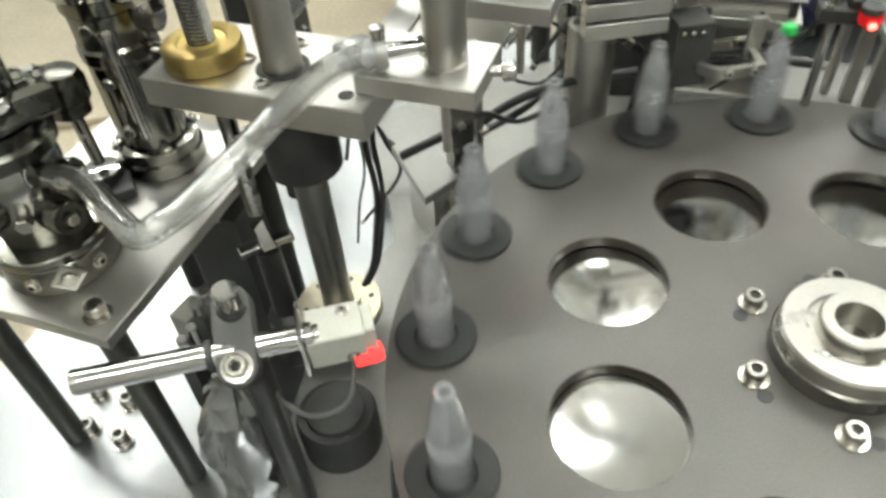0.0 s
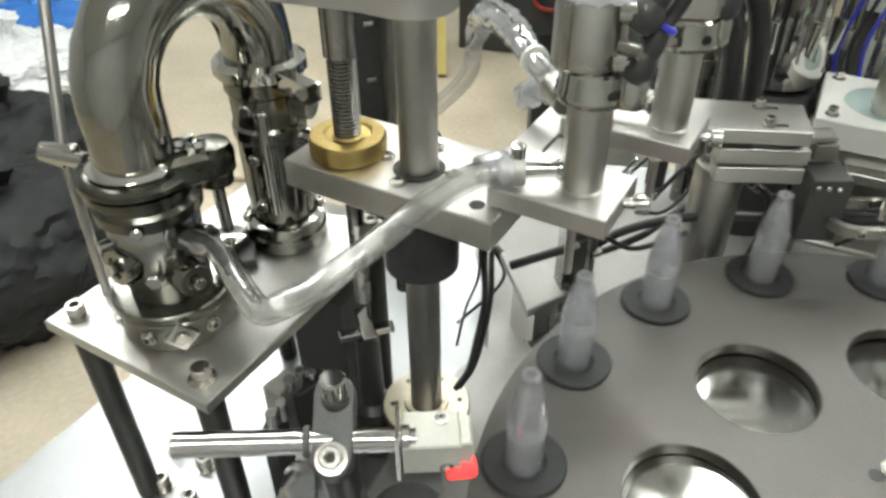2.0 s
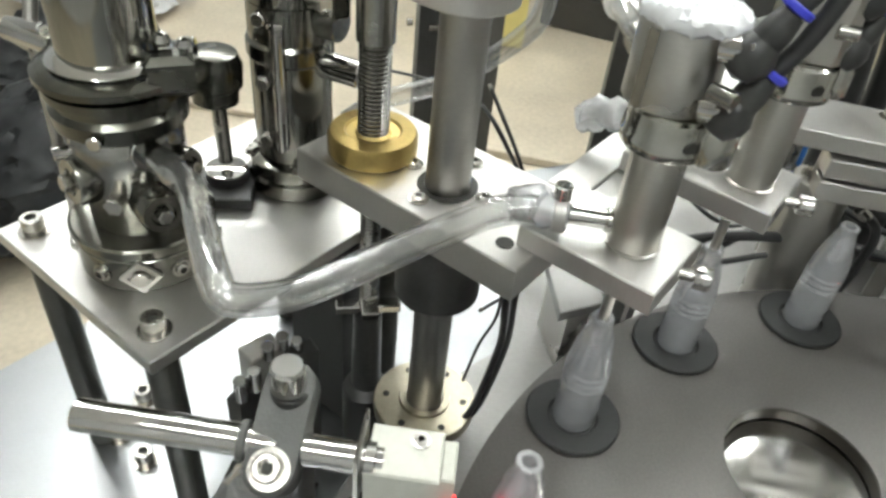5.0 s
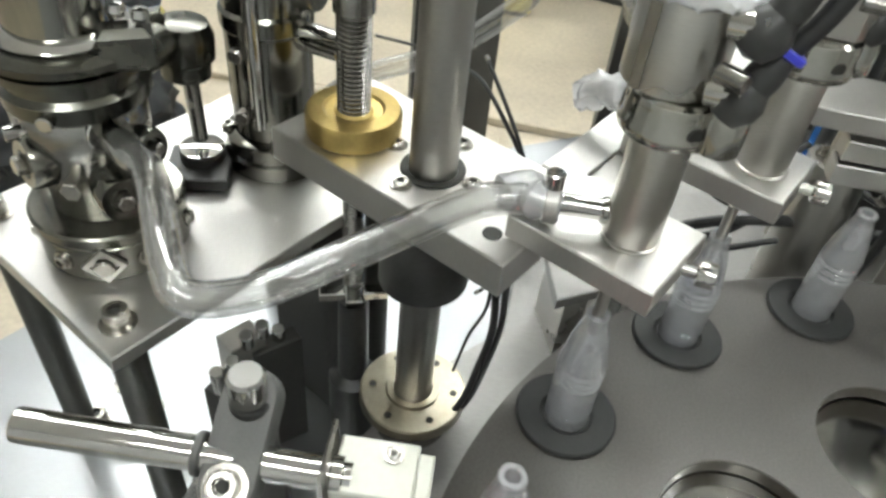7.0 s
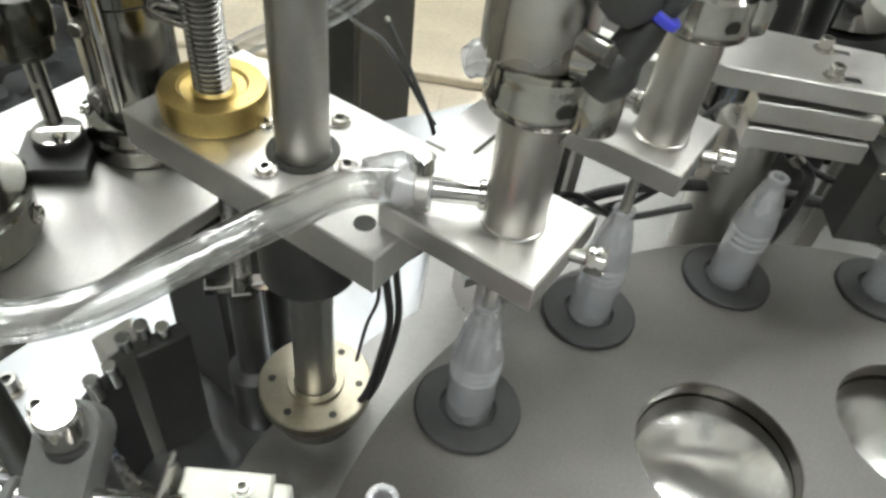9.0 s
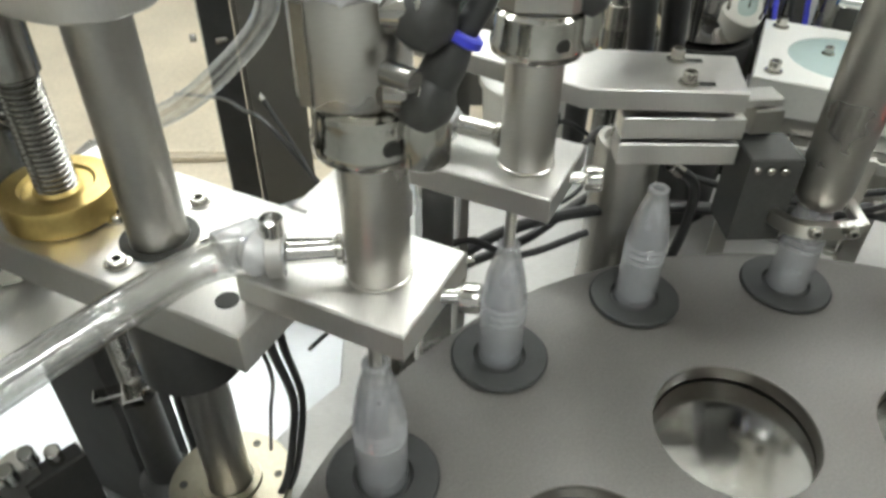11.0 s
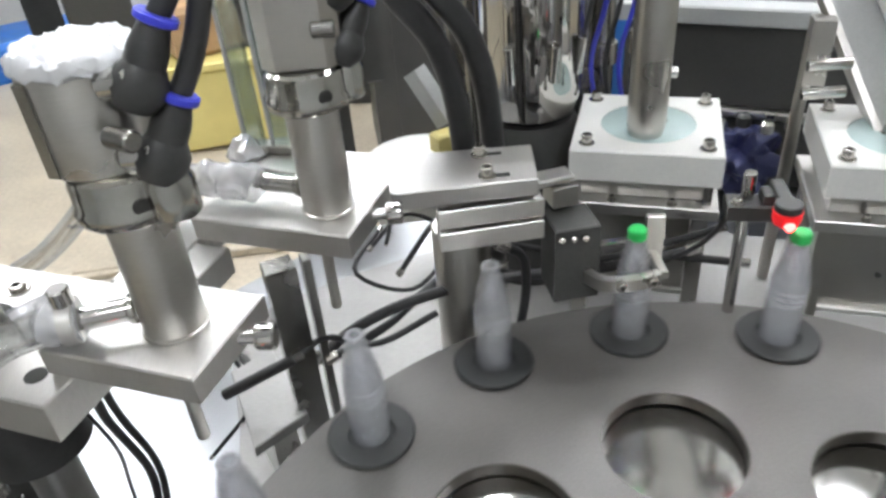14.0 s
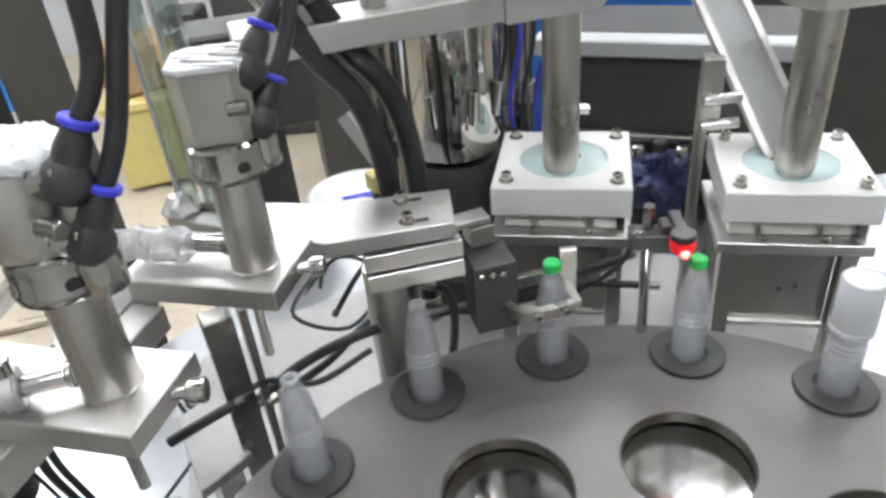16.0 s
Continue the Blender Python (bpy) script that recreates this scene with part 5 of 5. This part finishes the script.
# ---- behind the machine ----
def build_background():
    c = (-0.018, 0.455)
    t = thing("steel_canister", (c[0], c[1], -0.14), "mirror polished steel canister on a black base", "canister")
    part("base", lathe((c[0], c[1], -0.1398), [(0.040, 0), (0.042, 0.002), (0.042, 0.19), (0.038, 0.198)], seg=44), BLACK, t)
    part("shell", lathe((c[0], c[1], 0.0585), [(0.030, 0), (0.038, 0.006), (0.042, 0.020), (0.043, 0.03), (0.043, 0.36), (0.040, 0.37)], seg=56), CHROME, t, "mirror polished shell")
    for a in (-120, -75, -40):
        q = Vector((math.cos(radians(a)), math.sin(radians(a)), 0))
        part("clip", rod(Vector((c[0], c[1], 0.10)) + q * 0.043, Vector((c[0], c[1], 0.13)) + q * 0.047, 0.004, 14), CHROME, t)
    rng = random.Random(4)
    for k in range(9):
        x, y = -0.075 + 0.020 * k + rng.uniform(-0.004, 0.004), 0.50 + rng.uniform(-0.03, 0.06)
        if -0.065 < x < 0.03:
            y += 0.06
        p = thing("steel_upright", (x, y, -0.14), "slim upright steel tube behind the canister", "upright", "uprights")
        r = rng.choice((0.006, 0.008, 0.011))
        part("tube", rod((x, y, -0.1398), (x, y, 0.42), r, 20), rng.choice((STEEL, DARKSTEEL, POLISH)), p)
        part("joint", rod((x, y, 0.05 + 0.02 * (k % 3)), (x, y, 0.07 + 0.02 * (k % 3)), r + 0.003, 20), BOLT, p)
    for k in range(4):
        x = 0.03 + 0.012 * k
        hose_thing("blue_wire", [(x, 0.47, 0.22), (x + 0.006, 0.468, 0.15), (x - 0.004, 0.472, 0.09), (x + 0.008, 0.478, 0.03)], 0.0022, BLUE if k % 2 else RUBBER, "blue wiring behind the feed block", "cable", "wires", n=16, seg=8)
    # white pail lid with a blue mark
    p = thing("pail", (-0.112, 0.77, -0.30), "white plastic pail with a blue marked lid", "pail")
    part("body", lathe((-0.112, 0.77, -0.30), [(0.062, 0), (0.070, 0.155)], seg=44), WHITE, p)
    part("lid", lathe((-0.112, 0.77, -0.145), [(0.072, 0), (0.074, 0.003), (0.074, 0.012), (0.070, 0.014), (0.066, 0.0105), (0, 0.0105)], seg=48), WHITE, p)
    part("blue_mark", box((-0.106, 0.765, -0.1340), (0.060, 0.010, 0.001), 8, 0.0003), BLUE, p, "blue marker stroke")
    part("blue_mark", box((-0.092, 0.758, -0.1335), (0.030, 0.012, 0.001), -22, 0.0003), BLUE, p)
    s = thing("stool", (-0.112, 0.77, -1.0), "dark square stool under the pail", "stool")
    part("seat", box((-0.112, 0.77, -0.315), (0.24, 0.24, 0.028), 10), GREYBOX, s)
    for sx in (-1, 1):
        for sy in (-1, 1):
            part("leg", box((-0.112 + 0.1 * sx, 0.77 + 0.1 * sy, -0.665), (0.02, 0.02, 0.67), 10), GREYBOX, s)
    # dark cabinet opening with pale frame
    yaw = -28
    d = thing("dark_cabinet", (0.30, 0.70, -1.0), "dark cabinet with a pale grey top frame", "cabinet")
    part("carcass", box((0.325, 0.735, -0.475), (0.30, 0.22, 1.05), yaw, 0.004), GREYBOX, d)
    part("top_frame", box((0.275, 0.640, 0.0610), (0.33, 0.034, 0.020), yaw, 0.002), PALEGREY, d, "pale grey frame")
    part("side_frame", box((0.168, 0.690, -0.06), (0.016, 0.016, 0.22), yaw, 0.002), PALEGREY, d)
    part("ledge", box((0.262, 0.632, -0.0480), (0.26, 0.012, 0.010), yaw, 0.002), STEEL, d)
    bm = bmesh.new()
    bmesh.ops.create_icosphere(bm, subdivisions=4, radius=0.045)
    for v in bm.verts:
        k = 1 + 0.5 * noise.noise(v.co * 40) + 0.3 * noise.noise(v.co * 110)
        v.co = Vector((0.250 + v.co.x * k, 0.598 + v.co.y * 0.7 * k, -0.085 + v.co.z * 0.8 * k))
    part("navy_cloth", bm, NAVY, d, "navy cloth stuffed under the ledge")
    for k in range(4):
        part("valve_knob", lathe((0.215 + 0.022 * k, 0.590 - 0.010 * k, -0.045 + 0.006 * (k % 2)), [(0.006, 0), (0.008, 0.002), (0.008, 0.012), (0.005, 0.015)], seg=18), (CHROME, BLACK)[k % 2], d)
    b = thing("blue_crate", (0.34, 1.10, -1.0), "blue plastic crate on a shelf", "crate")
    part("box", box((0.36, 1.15, -0.46), (0.46, 0.26, 1.08), -20, 0.006), BLUECLOTH, b)
    part("rim", box((0.36, 1.15, 0.092), (0.48, 0.28, 0.02), -20, 0.004), BLUECLOTH, b)
    # slanting chute to the second feed block
    q = thing("cap_chute", (0.222, 0.350, 0.069), "pale grey slanting cap chute", "chute")
    a0, a1 = Vector((0.232, 0.338, 0.072)), Vector((0.190, 0.505, 0.250))
    ax = (a1 - a0)
    side = Vector((0.9, -0.35, 0.2)).normalized()
    up = ax.cross(side).normalized()
    side = up.cross(ax).normalized()
    for k, (o, w, h) in enumerate(((0, 0.017, 0.003), (-0.016, 0.0025, 0.012), (0.016, 0.0025, 0.012))):
        bm = bmesh.new()
        cs = [side * (o + sx * w) + up * (h * sy + (0.006 if k else 0)) for sx, sy in ((-1, -1), (1, -1), (1, 1), (-1, 1))]
        rings(bm, [[a0 + v for v in cs], [a1 + v for v in cs]])
        part("floor_strip" if k == 0 else "side_rail", bm, PALEGREY if k == 0 else PLATE, q)
    part("bracket", box((0.185, 0.385, 0.115), (0.016, 0.012, 0.050), -20), STEEL, q)
    part("stay", rod((0.183, 0.392, -0.139), (0.183, 0.392, 0.14), 0.005, 16), STEEL, q)
    for k in range(2):
        part("clamp_screw", rod((0.175, 0.378, 0.085 + 0.022 * k), (0.205, 0.372, 0.087 + 0.022 * k), 0.0045, 16), CHROME, q)
    # crate, sheet and cartons on the floor far behind
    y = thing("yellow_crate", (-0.87, 2.90, -1.0), "pale yellow plastic crate holding brown parts", "crate")
    part("shell", box((-0.87, 2.90, -0.82), (0.42, 0.30, 0.33), 8, 0.01), YELLOW, y)
    part("rim", box((-0.87, 2.90, -0.64), (0.45, 0.33, 0.035), 8, 0.006), YELLOW, y)
    for k in range(3):
        part("rib", box((-1.0 + 0.13 * k, 2.738 + 0.018 * k, -0.82), (0.012, 0.012, 0.30), 8, 0.003), YELLOW, y)
    part("brown_load", box((-0.92, 2.92, -0.52), (0.30, 0.22, 0.20), 30, 0.02), CARD, y, "brown bundle in the crate")
    part("dark_load", box((-0.72, 2.96, -0.48), (0.16, 0.16, 0.28), -10, 0.01), GREYBOX, y)
    s = thing("blue_sheet", (-2.45, 4.05, -1.0), "blue plastic sheet over a stack", "sheet")
    bm = box((-2.45, 4.05, -0.90), (1.15, 0.50, 0.22), 20, 0.03)
    bmesh.ops.subdivide_edges(bm, edges=bm.edges[:], cuts=6, use_grid_fill=True)
    for v in bm.verts:
        v.co += Vector((noise.noise(v.co * 6), noise.noise(v.co * 6 + UP), noise.noise(v.co * 6 + UP * 2))) * 0.05
    part("cover", bm, BLUECLOTH, s)
    for x, yy, w, dd, h, yaw, m, lab in ((0.15, 2.6, 0.8, 0.5, 0.75, 5, GREYBOX, "dark grey machine housing"), (-0.35, 3.3, 0.5, 0.4, 0.75, -8, GREYBOX, "dark grey machine housing"), (1.05, 1.5, 0.7, 0.6, 1.1, -15, GREYBOX, "dark grey machine housing"), (0.75, 2.5, 0.9, 0.5, 1.35, -8, GREYBOX, "tall dark grey machine housing")):
        o = thing("floor_cabinet", (x, yy, -1.0), lab + " standing on the floor", "cabinet")
        part("body", box((x, yy, -1.0 + h / 2 + 0.001), (w, dd, h), yaw, 0.006), m, o)
        part("top", box((x, yy, -1.0 + h + 0.008), (w + 0.02, dd + 0.02, 0.014), yaw, 0.004), m, o)
        q = Matrix.Rotation(radians(yaw), 3, "Z") @ Vector((0, -dd / 2 - 0.004, 0))
        part("front_panel", box((x + q.x, yy + q.y, -1.0 + h * 0.5), (w * 0.8, 0.006, h * 0.7), yaw, 0.002), m, o)
    # full bags and loose film on the floor beside the table
    def bag(name, at, size, mat, label, seed, rough=0.10):
        """A slumped bag: a flattened ball with folds."""
        ob = thing(name, (at[0], at[1], -1.0), label, "bag")
        body = bmesh.new()
        bmesh.ops.create_icosphere(body, subdivisions=5, radius=1.0)
        for v in body.verts:
            d = v.co.normalized()
            fold = 0.6 * noise.noise(d * 2.2 + UP * seed) + 0.4 * abs(noise.noise(d * 6.0 + UP * seed)) + 0.07 * noise.noise(d * 16 + UP * seed)
            k = 1 + rough * 3 * fold
            z = d.z * k * size[2]
            v.co = Vector((at[0] + d.x * k * size[0], at[1] + d.y * k * size[1], max(-0.999, -1.0 + size[2] * 0.8 + z)))
        part("bag_body", body, mat, ob)
        neck = lathe((at[0], at[1], -1.0 + size[2] * 1.75), [(0.05, 0), (0.022, 0.03), (0.03, 0.06), (0.05, 0.10)], Vector((0.3, 0.1, 1)), 20)
        for v in neck.verts:
            v.co += Vector((noise.noise(v.co * 40), noise.noise(v.co * 40 + UP), 0)) * 0.02
        part("gathered_neck", neck, mat, ob)
    bag("rubbish_bag", (-1.62, 1.20), (0.26, 0.34, 0.19), BAG, "full black plastic rubbish bag on the floor", 3)
    bag("rubbish_bag", (-1.98, 1.72), (0.26, 0.30, 0.17), BAG, "slumped black plastic rubbish bag on the floor", 9)
    bag("film_bag", (-2.42, 2.42), (0.34, 0.30, 0.14), SLEEVE, "crumpled white plastic film bag on the floor", 5, 0.16)
    bag("blue_bag", (-2.62, 2.95), (0.36, 0.22, 0.12), BLUECLOTH, "blue plastic bag lying on the floor", 7, 0.12)
    # dark control box with a label and a red cord behind the gripper
    k = thing("control_box", (-0.235, 0.78, -1.0), "dark green-grey control box on a slim pedestal", "control box")
    part("case", box((-0.225, 0.80, 0.045), (0.15, 0.09, 0.13), 6, 0.004), GREYBOX, k)
    part("pedestal", box((-0.225, 0.82, -0.51), (0.05, 0.05, 0.978), 6, 0.003), GREYBOX, k)
    part("label_bar", box((-0.242, 0.7515, 0.062), (0.045, 0.002, 0.004), 6, 0.0003), WHITE, k, "white printed line")
    part("label_bar", box((-0.235, 0.7520, 0.074), (0.030, 0.002, 0.003), 6, 0.0003), WHITE, k)
    part("red_cord", sweep([Vector((-0.230 + 0.022 * math.cos(i * 0.35), 0.742, 0.032 + 0.012 * math.sin(i * 0.35))) for i in range(17)], 0.0028, 10), REDRING, k, "looped red cord")
    # clear guard strips on the arm's end, and film left beside them
    for k, (x, y, w) in enumerate(((-0.1990, 0.3000, 0.016), (-0.2180, 0.3040, 0.012))):
        g = thing("guard_strip", (x, y, 0.1176), "upright greenish clear acrylic guard strip", "guard strip", "guard strips")
        part("strip", box((x, y, 0.2380), (w, 0.005, 0.2400), -20, 0.0006), GUARD, g)
        part("bright_edge", box((x - w * 0.47, y + w * 0.17 - 0.0045, 0.2380), (0.0020, 0.002, 0.2400), -20, 0.0004), PALEGREY, g, "pale cut edge")
        part("foot", box((x, y, 0.1205), (w + 0.006, 0.012, 0.0055), -20), STEEL, g)
    f = thing("crumpled_film", (-0.2240, 0.2990, 0.1176), "crumpled white plastic film lying on the arm", "plastic film")
    bm = lathe((-0.2240, 0.2965, 0.1178), [(0.010, 0), (0.011, 0.002), (0.009, 0.008), (0.004, 0.013), (0, 0.014)], Vector((0, 0, 1)), 22)
    for v in bm.verts:
        v.co += Vector((noise.noise(v.co * 220), noise.noise(v.co * 220 + UP), abs(noise.noise(v.co * 220 + UP * 2)))) * 0.004
    part("film", bm, OVERWRAP, f)
    # slanting pale strip and its yellow holder behind the canister
    p = thing("slanting_strip", (-0.0846, 0.58, -0.14), "pale slanting strip on a dark holder behind the cables", "strip")
    part("strip", sweep([Vector((-0.1105, 0.62, 0.0441)), Vector((-0.08, 0.6, -0.0088))], 0.013, 4), PALEGREY, p)
    part("holder", rod((-0.0846, 0.58, -0.1398), (-0.0846, 0.58, -0.0355), 0.012, 18), GREYBOX, p)
    part("yellow_foot", box((-0.0846, 0.58, -0.0215), (0.028, 0.02, 0.024), 25, 0.003), YELLOW, p, "yellow plastic foot")
    # pale boards on the floor
    for k, (x, yy, yaw) in enumerate(((-1.45, 1.95, 8), (-1.15, 1.55, 11), (-0.6, 2.05, 4))):
        o = thing("floor_board", (x, yy, -1.0), "pale tan board lying on the floor", "board", "floor boards")
        part("board", box((x, yy, -0.9865 + 0.002 * k), (1.3, 0.28, 0.022 + 0.004 * k), yaw, 0.004), FLOOR, o)


build_background()


# ---- what moves ----
def motions():
    turn = times([TURN * k / 6 for k in range(7)])
    walk(TURNTABLE, [(t, pose(0, 0, Z0 + DISC_Z, 0, 0, -STEP * steps(t))) for t in turn])
    for j, ob in TUBES.items():
        walk(ob, [(t, Matrix.Translation(station(j - steps(t), z=Z0 + DISC_Z))) for t in turn])
    up = times([0.0, 0.08, 0.50, 0.55, 0.60, 0.65, 0.70, 0.75, 0.81, 1.59, 1.69, 1.78, 1.87, 1.95])
    base = HEAD.location.copy()
    walk(HEAD, [(t, Matrix.Translation(base + UP * lift(t))) for t in up])
    for ob, p, q, a, b in HOSE_LENGTHS:
        rows = []
        wa, wb = ease(a), ease(b)
        for t in up:
            h = lift(t)
            p1, q1 = p + UP * h * wa, q + UP * h * wb
            r = (q - p).rotation_difference(q1 - p1).to_matrix().to_4x4()
            rows.append((t, Matrix.Translation(p1) @ r @ Matrix.Translation(-p)))
        walk(ob, rows)
    beat = times([0.05, 0.2, 0.28, 0.36, 0.45, 0.54, 0.63, 0.74, 0.8, 0.86, 1.1, 1.17, 1.24, 1.3, 1.37, 1.45, 1.54, 1.68, 1.75, 1.82])
    hub = Vector((-0.165, 0.335, 0))

    def capper_pose(t, shift):
        x, y, z = head_at(t)
        o = hub if shift.length < 0.01 else Vector((0.26, 0.36, 0))
        w = math.degrees(math.atan2(y - o.y, x - o.x))
        return pose(x + shift.x, y + shift.y, z + Z0, 0, 0, w)
    walk(CAPPER, [(t, capper_pose(t, Vector((0, 0, 0)))) for t in beat])
    walk(CAPPER2, [(t, capper_pose(t, SECOND)) for t in beat])
    every = sorted(set(beat) | set(turn))

    def cap_rows(j, stop, shift, sit, wait, inside, deep):
        """A cap waits in its block, rides in the column to the tube at station stop, then on the tube."""
        c = j - stop
        rows = []
        for t in every:
            k = max(i for i, s in enumerate(STARTS) if s <= t + 1e-9)
            r = t - STARTS[k]
            x, y, z = head_at(t)
            if k > c or (k == c and r > 1.1) or c < 0:
                p = station(j - steps(t), z=sit)
            elif k == c and r >= 0.2:
                p = Vector((x + shift.x, y + shift.y, z + inside))
            else:
                p = Vector((PICK.x + shift.x, PICK.y + shift.y, wait - deep * (c - k if r < 1.54 else c - k - 1)))
            rows.append((t, Matrix.Translation(p + UP * Z0)))
        return rows
    for j, ob in CAPS.items():
        walk(ob, cap_rows(j, 1, Vector((0, 0, 0)), 0.0690, 0.0650, 0.0140, 0.0075))
    for j, ob in OVERS.items():
        walk(ob, cap_rows(j, -1, SECOND, 0.0440, 0.0225, -0.011, 0.0))


motions()
